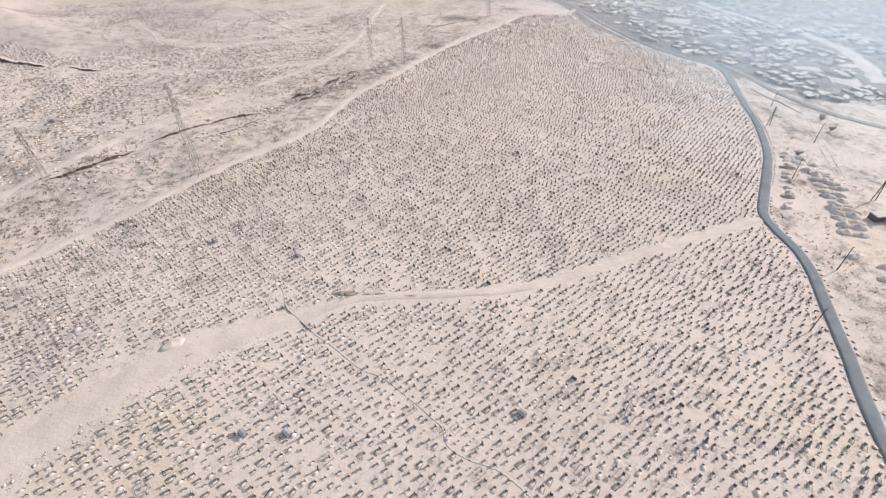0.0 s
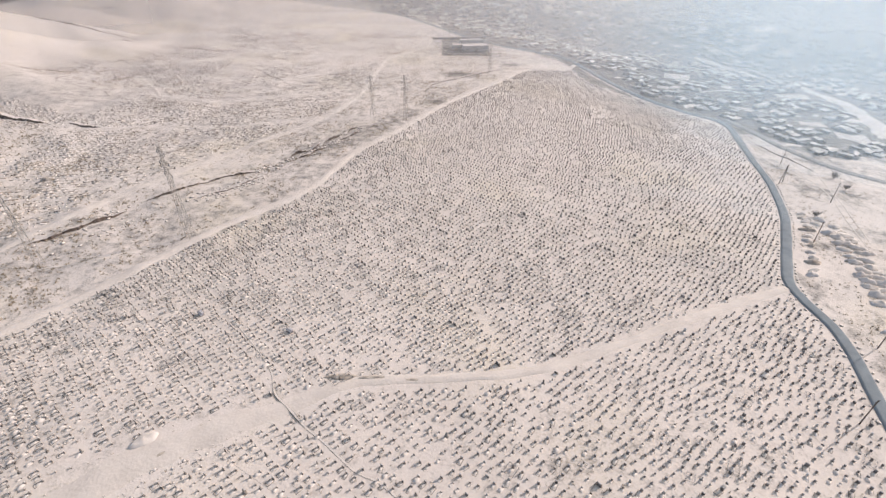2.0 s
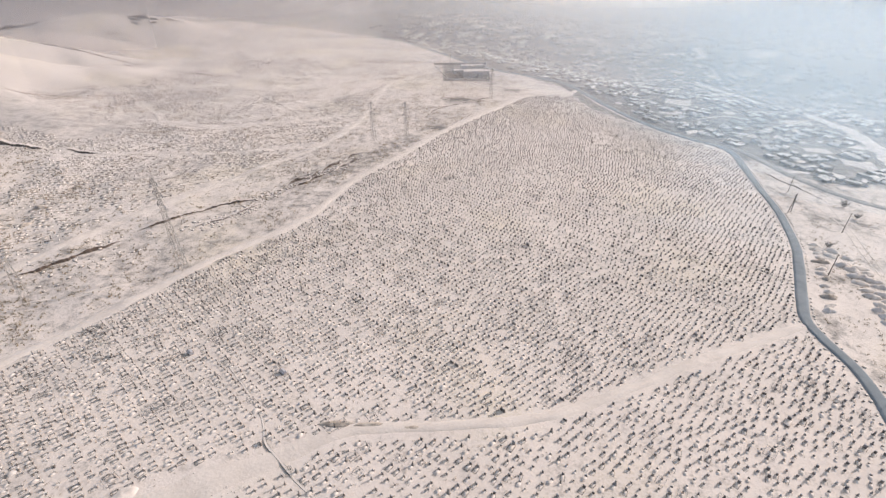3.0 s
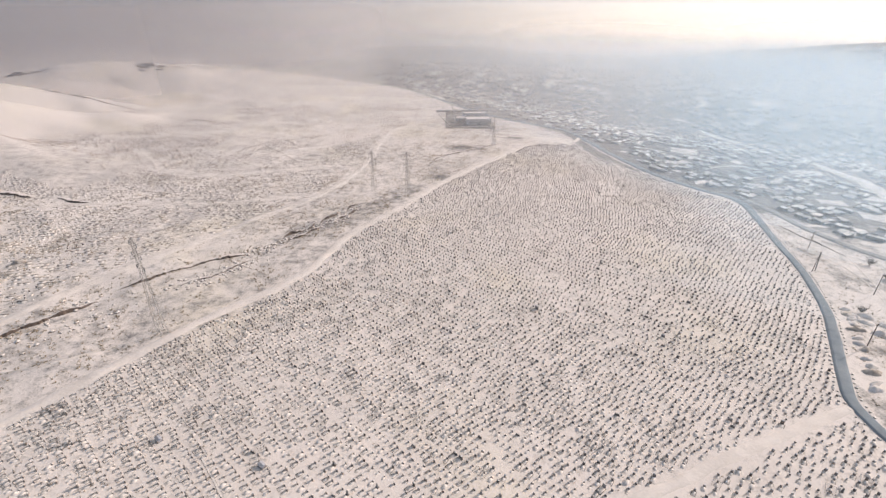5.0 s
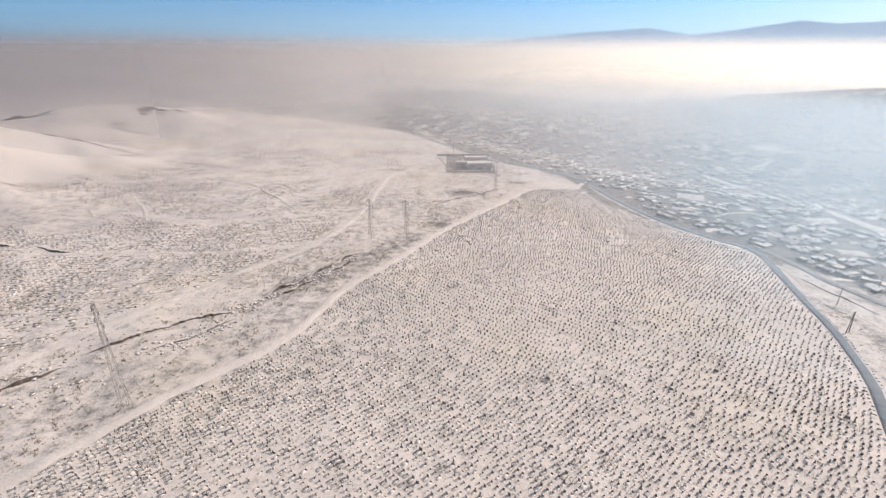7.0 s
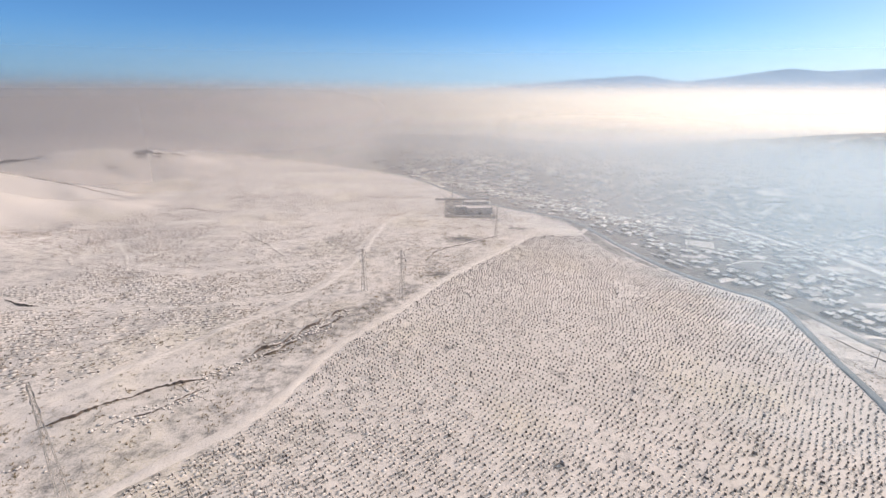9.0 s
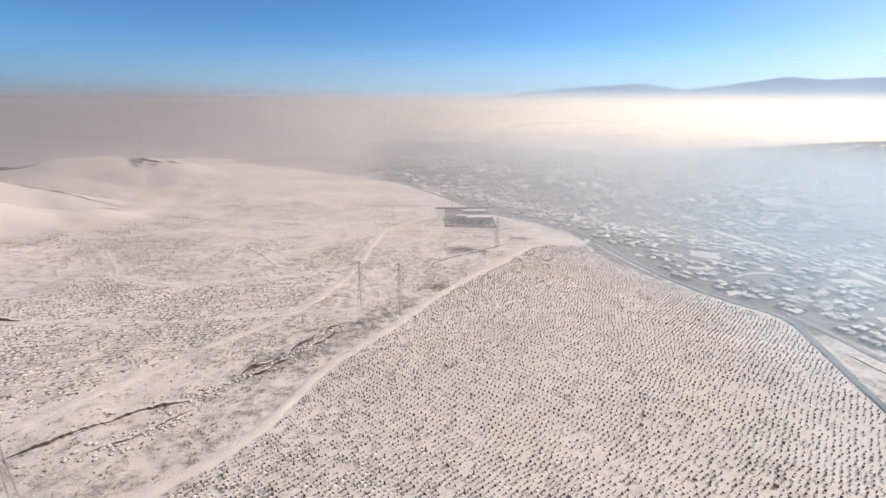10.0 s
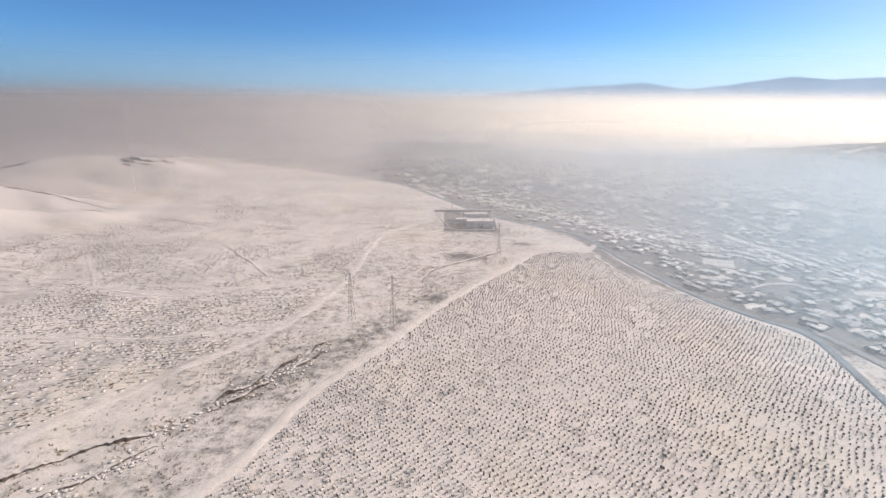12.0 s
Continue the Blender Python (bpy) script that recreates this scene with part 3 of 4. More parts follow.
    out.append(([("headstone", Shape().plate([(-0.3, 0), (0.3, 0), (0.28, 0.85), (0.08, 1.08), (-0.26, 0.9)], -0.1, 0.1, GRANITE)), ("plinth", Shape().box(0, 0, -0.3, 0.55, 0.3, 0.38, STONE)), ("kerb", kerb(0.95, 1.8, 0.05, STONE)), ("snow_bed", bed(0.85, 1.7, 0.1))],
                "dark slant-topped granite gravestone before a snowy mound"))
    stele = Shape().box(0, 0, 0.1, 0.46, 0.34, 1.35, STONE, 0, 0.7).add([(-0.16, -0.12, 1.45), (0.16, -0.12, 1.45), (0.16, 0.12, 1.45), (-0.16, 0.12, 1.45), (0, 0, 1.75)], [(0, 1, 4), (1, 2, 4), (2, 3, 4), (3, 0, 4)], STONE)
    out.append(([("headstone", stele), ("plinth", Shape().box(0, 0, -0.3, 0.8, 0.7, 0.42, STONE)), ("snow_bed", bed(1.0, 1.8, 0.12))],
                "grey stone pillar with pointed top by a snowy grave"))
    out.append(([("headstone", Shape().plate([(-0.6, 0), (0.6, 0), (0.6, 0.9), (0.3, 1.1), (-0.3, 1.1), (-0.6, 0.9)], -0.09, 0.09, GRANITE)), ("plinth", Shape().box(0, 0, -0.3, 1.4, 0.45, 0.44, GRANITE)), ("kerb", kerb(1.3, 1.9, 0.07, STONE)), ("snow_bed", bed(1.25, 1.85, 0.12))],
                "wide dark double gravestone with snowy kerbed bed"))
    out.append(([("headstone", Shape().plate(arch(0.5, 1.0), -0.07, 0.07, MARBLE)), ("plinth", Shape().box(0, 0, -0.3, 0.62, 0.32, 0.4, STONE)), ("kerb", kerb(1.0, 1.9, 0.12, MARBLE)), ("snow_bed", bed(0.85, 1.75, 0.14))],
                "pale marble gravestone with white kerb in snow"))
    fenced = [("headstone", Shape().plate(arch(0.5, 1.1), -0.08, 0.08, GRANITE)), ("plinth", Shape().box(0, 0, -0.3, 0.62, 0.32, 0.4, STONE)), ("snow_bed", bed(0.95, 1.85, 0.15))]
    corners = [(-1.15, 0.5), (1.15, 0.5), (1.15, -2.4), (-1.15, -2.4)]
    for (ax, ay), (bx, by) in zip(corners, corners[1:] + corners[:1]):
        fenced.append(("fence_post", Shape().box(ax, ay, -0.3, 0.06, 0.06, 1.05, IRON)))
        rail = Shape().beam((ax, ay, 0.66), (bx, by, 0.66), 0.04, IRON).beam((ax, ay, 0.25), (bx, by, 0.25), 0.035, IRON)
        fenced.append(("fence_rail", rail))
    out.append((fenced, "dark gravestone within a low painted iron fence"))
    out.append(([("marker", Shape().box(0, 0, -0.2, 0.62, 0.28, 0.85, GRANITE, 0.2, 0.8)), ("snow_bed", bed(1.1, 1.9, 0.2))],
                "small grey stone marker on a snowy mound"))
    out.append(([("headstone", Shape().plate([(-0.36, 0), (0.36, 0), (0.36, 1.2), (-0.36, 1.2)], -0.1, 0.1, GRANITE)), ("tomb_slab", Shape().box(0, -1.15, -0.3, 1.15, 2.0, 0.72, GRANITE)), ("snow_bed", bed(0.0, 0.0, 0.0).box(0, -1.15, 0.42, 1.05, 1.9, 0.1, SNOW, 0, 0.85))],
                "polished dark tomb slab and headstone capped with snow"))
    # snow lying on the stones: kind, width, depth and height of the top
    for kind, w, d, top in ((0, 0.44, 0.28, 1.0), (1, 0.4, 0.26, 0.92), (3, 0.7, 0.26, 1.06), (4, 0.36, 0.22, 0.95), (6, 0.5, 0.3, 0.62), (7, 0.66, 0.28, 1.18)):
        out[kind][0].append(("snow_cap", Shape().box(0, -0.01, top, w, d, 0.16, SNOW, 0, 0.6)))
    return out


def joined(name, shapes, places, mats, label, category):
    """Many copies of small shapes as one mesh. places: shape number and 4 x 4 matrix."""
    vs, loops, sizes, mids, n = [], [], [], [], 0
    ready = [(np.array(s.v), np.concatenate([np.array(f) for f in s.f]), np.array([len(f) for f in s.f]), np.array(s.m)) for s in shapes]
    for k, m in places:
        v, l, c, d = ready[k]
        m = np.array(m)
        vs.append(v @ m[:3, :3].T + m[:3, 3])
        loops.append(l + n); sizes.append(c); mids.append(d)
        n += len(v)
    vs, loops, sizes, mids = (np.concatenate(a) for a in (vs, loops, sizes, mids))
    me = bpy.data.meshes.new(name)
    me.vertices.add(len(vs)); me.vertices.foreach_set("co", vs.ravel())
    me.loops.add(len(loops)); me.loops.foreach_set("vertex_index", loops.astype(np.int32))
    me.polygons.add(len(sizes))
    me.polygons.foreach_set("loop_start", np.concatenate([[0], np.cumsum(sizes)[:-1]]).astype(np.int32))
    for m in mats:
        me.materials.append(m)
    me.polygons.foreach_set("material_index", mids.astype(np.int32))
    me.update(calc_edges=True)
    return tagged(new(name, me), label, category, kind="stuff")


def one(parts):
    """The parts of a kind as one shape."""
    sh = Shape()
    for _, p in parts:
        n = len(sh.v)
        sh.v += p.v
        sh.f += [tuple(i + n for i in f) for f in p.f]
        sh.m += p.m
    return sh


def thing(name, parts, mats, label, category, group=""):
    """An empty at the base with each part as a mesh under it."""
    e = tagged(new(name), label, category, group)
    e.empty_display_size = 0.3
    for p, sh in parts:
        part(p, sh, mats, e)
    return e


ROW_AZ = radians(-41.0)                       # the rows run along this way in plan
WEST_X = ((30, -205), (78, -160)) + tuple((y, x) for x, y in WEST_TRACK[1:21])
TRACK_Y = tuple((x, y) for x, y in reversed(CROSS_TRACK))
ROAD_X = tuple((y, x) for x, y in ROAD[:17]) + ((330, 168), (400, 140))


def grave_places(rng):
    """Kind and matrix of every grave of the large burial ground, nearest to its southern corner first."""
    out = []
    c, s = math.cos(ROW_AZ), math.sin(ROW_AZ)
    blocks = ((2.0, 2.65, 0), (1.75, 2.6, 1), (1.75, 2.6, 2))   # south of the cross track, the closer rows north of it, and graves crowded in between
    for along, across, north in blocks:
      for i in range(int(-360 / along), int(470 / along)):
        for j in range(int(-90 / across), int(500 / across)):
            loose = 0.8 + 2.2 * sstep(120, 60, c * i * along - s * j * across)
            u, v = (i + 0.5 * (north == 2)) * along + loose * noise.noise(Vector((j * 0.7, north, 3))) + rng.uniform(-0.3, 0.3) * (0.6 if north else 1), (j + 0.5 * (north == 2)) * across + rng.gauss(0, 0.2 if north else 0.3)
            x, y = c * u - s * v, s * u + c * v
            x += 3.0 * lumps(x, y, 70, 1); y += 3.0 * lumps(x + 300, y, 70, 1)
            if (y > lerp_list(x, TRACK_Y)) != bool(north):
                continue
            if y < -22 + 14 * lumps(x, 0, 40, 2) or y > 449 or not lerp_list(y, WEST_X) + 3.6 < x < (lerp_list(y, ROAD_X) - 3.2 if y < 330 else lerp_list(y, GRAVES_EAST) + 2):
                continue
            if away(x, y, CROSS_TRACK) < 2.35 + 5.5 * sstep(-20, -75, x) or away(x, y, ROAD) < 3.3 or away(x, y, WEST_TRACK) < 3.4:
                continue
            if north == 2 and rng.random() > 0.38 * sstep(75, 20, x - lerp_list(y, WEST_X)):
                continue
            if rng.random() < 0.03 + 0.28 * max(0.0, lumps(x, y, 30, 2)):
                continue
            kind = rng.choices(range(8), (34, 30, 9, 1.0, 7, 3, 16, 0.4))[0]
            size = rng.uniform(0.65, 1.1) * (1.25 if rng.random() < 0.07 else 1) * (0.93 if north else 0.88)
            m = pose(x, y, height(x, y) - 0.03, rng.uniform(-3, 3), rng.uniform(-3, 3), math.degrees(ROW_AZ) + rng.gauss(0, 9)) @ Matrix.Diagonal((size * 1.08, size, size * rng.uniform(0.8, 1.15) * (0.88 if north else 1), 1))
            out.append((math.hypot(x, y - 45), kind, m))
    out.sort(key=lambda r: r[0])
    return out


def make_graves():
    rng = random.Random(4)
    kinds = grave_kinds()
    places = grave_places(rng)
    firsts = {}
    for _, kind, m in places[:300]:
        parts, label = kinds[kind]
        if kind not in firsts:
            firsts[kind] = thing("grave", parts, G_MATS, label, "grave", "graves of the burial ground")
            firsts[kind].matrix_basis = m
        else:
            first = firsts[kind]
            first_scale = first.scale.copy()
            copy_thing(first, m @ Matrix.Diagonal((*(1 / v for v in first_scale), 1)))
    full = [one(p) for p, _ in kinds]
    spare = [one([q for q in p if q[0] != "plinth" and q[0] != "kerb"]) for p, _ in kinds]
    middle = [(k, m) for d, k, m in places[300:] if m.translation.y < 200]
    beyond = [(k, m) for d, k, m in places[300:] if m.translation.y >= 200]
    joined("grave_rows", full, middle, G_MATS, "many rows of dark gravestones standing in snow", "graves")
    joined("grave_rows", spare, beyond, G_MATS, "many rows of dark gravestones standing in snow", "graves")
    # the older, lower ground west of the wheel tracks
    rng = random.Random(9)
    west = []
    low_grave = Shape().box(0, 0, -0.2, 3.8, 0.5, 0.5, WORN, 0, 0.85).box(0, -1.0, -0.25, 2.4, 1.6, 0.42, SNOW, 0, 0.8)
    spare.append(low_grave)
    for i in range(-45, 145):
        for j in range(-45, 215):
            x, y = -340 + i * 2.5 + rng.uniform(-0.7, 0.7) + 0.25 * j, 90 + j * 2.8 + rng.uniform(-0.6, 0.6) + 0.42 * i
            far_x = lerp_list(y, tuple((b, a) for a, b in FAR_TRACK))
            if not (-370 < x < far_x - 5 and 90 < y < 630) or away(x, y, SIDE_TRACK) < 4.5 or away(x, y, WEST_LOOP) < 3 or away(x, y, HILL_TRACK) < 3:
                continue
            foot = lerp_list(y, HILL_FOOT)
            dense = 0.6 + 0.9 * lumps(x, y, 45, 2) - 0.4 * sstep(400, 500, y) - (0.4 if -185 < x < -95 and 350 < y < 470 else 0) + 0.5 * math.exp(-((x + 225) / 40) ** 2 - ((y - 500) / 25) ** 2)
            if x < foot or crest(x, y, RIDGES[3][0])[0] < 18 or rng.random() > dense or y < 200 and rng.random() > 0.6:
                continue
            m = pose(x, y, height(x, y) - 0.05, rng.uniform(-4, 4), rng.uniform(-4, 4), rng.gauss(23, 10)) @ Matrix.Scale(rng.uniform(0.5, 1.0), 4)
            west.append((rng.choice((1, 6, 8, 8, 8, 8, 8, 8, 8)), m))
    joined("grave_rows", spare, west, G_MATS, "scattered low weathered graves in thin snow", "graves")


make_graves()


# ---- broken ground, scrub and stones ----
def bank(name, line, rise, back, label):
    """An eroded lip: snow slopes up to a crest, dark crumbling earth drops on the side towards -y."""
    pts = smoothed(line, 0.6)
    snow_side, face = Shape(), Shape()
    n = len(pts)
    for i, p in enumerate(pts):
        d = (pts[min(i + 1, n - 1)] - pts[max(i - 1, 0)]).normalized()
        side = Vector((d.y, -d.x))
        side = side if side.y < 0 else -side
        ends = min(1.0, 4 * i / n, 4 * (n - 1 - i) / n)
        wear = lambda f, k: noise.noise(Vector((i * f, rise * 7 + k, 2)))
        h = rise * ends * min(1.3, max(0.05, 0.75 + 0.9 * wear(0.09, 0) + 0.5 * wear(0.45, 4))) + 0.02
        q = p + side * (1.2 * wear(0.12, 9) + 0.55 * wear(0.6, 14))
        b = p - side * back
        run = (0.4 + 0.7 * h) * (1 + 0.5 * wear(0.22, 20) + 0.3 * wear(0.7, 21))
        f = q + side * run
        m = q + side * run * (0.45 + 0.3 * wear(0.25, 27))
        top = height(q.x, q.y) + h
        snow_side.v += [(b.x, b.y, height(b.x, b.y) - 0.1), ((q.x + b.x) / 2, (q.y + b.y) / 2, (top + height(b.x, b.y)) / 2 + 0.1), (q.x, q.y, top)]
        face.v += [(q.x, q.y, top), (m.x, m.y, height(m.x, m.y) + h * (0.45 + 0.3 * wear(0.3, 33))), (f.x, f.y, height(f.x, f.y) - 0.15)]
    for sh in (snow_side, face):
        for i in range(n - 1):
            for k in (0, 1):
                a = i * 3 + k
                sh.f.append((a, a + 1, a + 4, a + 3))
        sh.m = [0] * len(sh.f)
    e = tagged(new(name), label, "earth bank")
    part("snow_cover", snow_side, M_HEAP, e, "", True)
    part("earth_face", face, M_EARTH, e, "crumbling dark earth face")


GULLY = "crumbled dark earth bank of a gully in snow"
bank("earth_bank", ((-89, 224), (-97, 221), (-102, 219), (-110, 213), (-117, 206), (-123, 199), (-130, 194)), 1.35, 3.0, GULLY)
bank("earth_bank", ((-132, 187), (-138, 180), (-143, 174), (-149, 167), (-156, 161)), 1.1, 2.5, GULLY)
bank("earth_bank", ((-51, 288), (-54, 283), (-56, 276)), 0.9, 2.0, GULLY)
bank("earth_bank", ((-58, 277), (-60, 270), (-64, 265), (-66, 258)), 1.1, 2.5, GULLY)
bank("earth_bank", ((-67, 261), (-70, 252), (-77, 246), (-79, 241)), 1.0, 2.0, GULLY)
bank("earth_bank", ((-49, 280), (-54, 271), (-58, 266)), 1.0, 2.0, GULLY)
bank("earth_bank", ((-64, 255), (-68, 249), (-74, 240)), 0.9, 1.6, GULLY)
bank("earth_bank", ((-86, 219), (-92, 211), (-99, 203), (-107, 197)), 0.4, 2.5, "low broken earth bank in dirty snow")
bank("earth_bank", ((-14, 366), (-11, 378), (-6, 392), (4, 406), (16, 417), (34, 436), (54, 457)), 0.4, 3.0, "low curved earth bank in snow")
bank("earth_bank", ((-103, 365), (-116, 383), (-130, 401), (-146, 419), (-163, 438)), 0.22, 2.0, "long low earth bank on the steppe")
bank("earth_bank", ((180.5, 273), (182.5, 260), (185, 247), (187.5, 234)), 0.4, 1.5, "long low earth bank beside the road")
bank("earth_bank", ((-396, 522), (-386, 527), (-369, 534), (-353, 538), (-333, 543), (-312, 542)), 0.55, 4.0, "dark outcrop line on a snowy hillside")
bank("earth_bank", ((-305, 323), (-290, 314), (-275, 306), (-263, 302.5), (-250, 299), (-238, 296)), 1.5, 4.0, "dark earth bank at a snowy hill foot")
bank("earth_bank", ((-228, 298), (-220, 294), (-211, 290), (-203, 289)), 0.8, 3.0, "dark earth bank at a snowy hill foot")
bank("earth_bank", ((-330, 520), (-316, 518), (-300, 516)), 0.7, 2.0, "dark outcrop line on a snowy hillside")
bank("earth_bank", ((-416, 662), (-410, 664), (-404, 667)), 1.6, 2.0, "dark outcrop on a snowy hillside")
bank("earth_bank", ((-422, 728), (-412, 726), (-398, 725), (-388, 725), (-378, 728)), 3.0, 5.0, "dark rocky outcrop on a snowy hilltop")
bank("earth_bank", ((-261, 520), (-239, 511), (-219, 502)), 0.4, 2.0, "long low earth bank on the steppe")
bank("earth_bank", ((-416, 717), (-405, 714), (-393, 714)), 3.0, 3.0, "dark rocky outcrop on a snowy hilltop")
bank("earth_bank", ((-408, 707), (-400, 704), (-392, 705)), 2.4, 3.0, "dark rocky outcrop on a snowy hilltop")
bank("earth_bank", ((-390, 716), (-384, 714), (-377, 716)), 2.2, 3.0, "dark rocky outcrop on a snowy hilltop")
bank("earth_bank", ((-374, 734), (-368, 737), (-358, 741)), 1.6, 3.0, "dark rocky outcrop on a snowy hilltop")
bank("earth_bank", ((-530, 628), (-515, 640), (-500, 650), (-488, 660)), 2.5, 6.0, "dark outcrop line on a snowy hillside")


def tuft(rng):
    """A clump of dry stems."""
    sh = Shape()
    for _ in range(7):
        a, r, h = rng.uniform(0, 6.28), rng.uniform(0, 0.35), rng.uniform(0.25, 0.6)
        x, y, w = r * math.cos(a), r * math.sin(a), 0.07
        lx, ly = rng.uniform(-0.25, 0.25), rng.uniform(-0.25, 0.25)
        sh.add([(x - w, y, 0), (x + w, y, 0), (x, y + w, 0), (x + lx, y + ly, h)], [(0, 1, 3), (1, 2, 3), (2, 0, 3)])
    return sh


def stone(rng):
    """A rough stone."""
    bm = bmesh.new()
    bmesh.ops.create_icosphere(bm, subdivisions=1, radius=0.5)
    sh = Shape()
    sh.v = [tuple(Vector((v.co.x * 1.3, v.co.y, v.co.z * 0.55)) * rng.uniform(0.75, 1.2)) for v in bm.verts]
    sh.f = [tuple(v.index for v in f.verts) for f in bm.faces]
    sh.m = [1 if f.normal.z > 0.62 else 0 for f in bm.faces]
    bm.free()
    return sh


def make_scrub():
    rng = random.Random(21)
    tufts, stones = [tuft(rng) for _ in range(6)], [stone(rng) for _ in range(5)]
    places, rocks = [], []
    far_x = tuple((b, a) for a, b in FAR_TRACK)
    while len(places) < 16000:
        y = rng.uniform(60, 640)
        x = rng.uniform(-360, 90)
        if x > lerp_list(y, WEST_X) - 5 or away(x, y, FAR_TRACK) < 3.5 or away(x, y, SIDE_TRACK) < 4:
            continue
        if x < lerp_list(y, HILL_FOOT) or crest(x, y, RIDGES[3][0])[0] < 30:
            continue
        between = x > lerp_list(y, far_x)
        if rng.random() > 0.22 + (0.3 if between else 0) - 0.3 * sstep(350, 440, y) + 1.1 * lumps(x, y, 16, 3):
            continue
        places.append((rng.randrange(6), pose(x, y, height(x, y) - 0.05, 0, 0, rng.uniform(0, 360)) @ Matrix.Scale(rng.uniform(0.6, 1.7), 4)))
    for line, count, spread in ((((-49, 284), (-76, 240)), 420, 3.0), (((-84, 216), (-108, 196)), 260, 2.5), (((-78, 238), (-92, 222)), 110, 2.0), (((-132, 190), (-156, 163)), 120, 3.0), (((14, 430), (30, 415)), 60, 5.0), (((-112, 190), (-150, 150)), 120, 6.0)):
        (ax, ay), (bx, by) = line
        for _ in range(count):
            t = min(1.0, max(0.0, rng.choice((0.1, 0.3, 0.42, 0.63, 0.85)) + rng.gauss(0, 0.09)))
            x, y = ax + (bx - ax) * t + rng.gauss(0, spread), ay + (by - ay) * t + rng.gauss(0, spread)
            rocks.append((rng.randrange(5), pose(x, y, height(x, y), 0, 0, rng.uniform(0, 360)) @ Matrix.Scale(0.3 + 1.5 * rng.random() ** 3, 4)))
    # weeds, wreaths and scraps between the graves
    for _ in range(15000):
        y = rng.uniform(25, 400)
        x = rng.uniform(lerp_list(y, WEST_X) + 5, lerp_list(y, ROAD_X) - 5)
        if away(x, y, CROSS_TRACK) < 3 or rng.random() > 0.45 + 1.2 * lumps(x, y, 20, 3):
            continue
        places.append((rng.randrange(6), pose(x, y, height(x, y) - 0.05, 0, 0, rng.uniform(0, 360)) @ Matrix.Scale(rng.uniform(0.35, 0.9), 4)))
    # the rough slope beyond the road
    for _ in range(2600):
        y = rng.uniform(60, 300)
        x = lerp_list(y, ROAD_X) + 5 + abs(rng.gauss(0, 22))
        if away(x, y, ROAD_EAST) < 5 or away(x, y, ROAD) < 4.5 or rng.random() > 0.5 + 1.2 * lumps(x, y, 14, 2):
            continue
        places.append((rng.randrange(6), pose(x, y, height(x, y) - 0.05, 0, 0, rng.uniform(0, 360)) @ Matrix.Scale(rng.uniform(0.5, 1.3), 4)))
    # clods and drifts on the broad end of the cross track
    for _ in range(420):
        t = rng.random() ** 1.3
        x, y = -104 + 58 * t + rng.gauss(0, 3.6), 32 + 50 * t + rng.gauss(0, 3.6)
        rocks.append((rng.randrange(5), pose(x, y, height(x, y) + 0.05, 0, 0, rng.uniform(0, 360)) @ Matrix.Diagonal((*(0.2 + 0.8 * rng.random() ** 3,) * 2, 0.35, 1))))
    # pale stones set along both sides of the road
    edge = []
    pts = smoothed(ROAD[:18], 2.2)
    for i in range(1, len(pts) - 1):
        d = (pts[i + 1] - pts[i - 1]).normalized()
        for s in (-1, 1):
            if rng.random() < 0.8:
                x, y = pts[i].x + s * d.y * (2.5 + rng.uniform(-0.2, 0.5)), pts[i].y - s * d.x * 2.5
                edge.append((rng.randrange(5), pose(x, y, height(x, y) + 0.1, 0, 0, rng.uniform(0, 360)) @ Matrix.Scale(rng.uniform(0.5, 1.0), 4)))
    joined("dry_grass", tufts, places, [M_GRASS], "tufts of dry grass poking through thin snow", "grass")
    joined("rubble", stones, rocks, [M_EARTH, M_HEAP], "earth clods and stones dusted with snow", "rubble")
    joined("roadside_stones", stones, edge, [M_STONE, M_SNOW], "snow-capped stones along the road", "stones")


make_scrub()


def low_kerb(line, label, wide=1.0):
    """A low pale kerb or pipe that follows a row of graves."""
    pts = smoothed(line, 1.2)
    sh = Shape()
    for i, p in enumerate(pts):
        d = (pts[min(i + 1, len(pts) - 1)] - pts[max(i - 1, 0)]).normalized()
        z = height(p.x, p.y) + 0.2 * sstep(7.0, 5.0, away(p.x, p.y, CROSS_TRACK))
        for s, h in ((-0.42, -0.2), (-0.24, 0.08), (0.24, 0.08), (0.42, -0.2)):
            sh.v.append((p.x + d.y * s * wide, p.y - d.x * s * wide, z + h * wide))
    for i in range(len(pts) - 1):
        for k in range(3):
            a = i * 4 + k
            sh.f.append((a, a + 1, a + 5, a + 4))
    sh.m = [1 if k == 1 else 0 for _ in range(len(pts) - 1) for k in range(3)]
    tagged(new("low_kerb", sh.mesh("low_kerb", [M_STONE, M_SNOW])), label, "kerb")


low_kerb(((-62, 117), (-53, 107), (-46, 98), (-43, 91), (-39, 87), (-33, 81), (-28, 77), (-20, 70), (-14, 67), (-6, 60), (-2, 56), (0, 54), (1, 50), (5, 47), (12, 44), (20, 36), (30, 26)), "low pale kerb winding between rows of graves")
low_kerb(((-48, 73), (-40.7, 68.5), (-35, 65), (-30, 62), (-22, 56.5), (-14, 51)), "short low pale kerb between rows of graves", 0.5)


# ---- pylons and poles ----
def pylon(x, y, tall, turn, label):
    """A four-legged lattice mast with three short pairs of arms."""
    e = tagged(new("pylon"), label, "pylon", "power line pylons")
    e.matrix_basis = pose(x, y, height(x, y) - 0.3, 0, 0, turn)
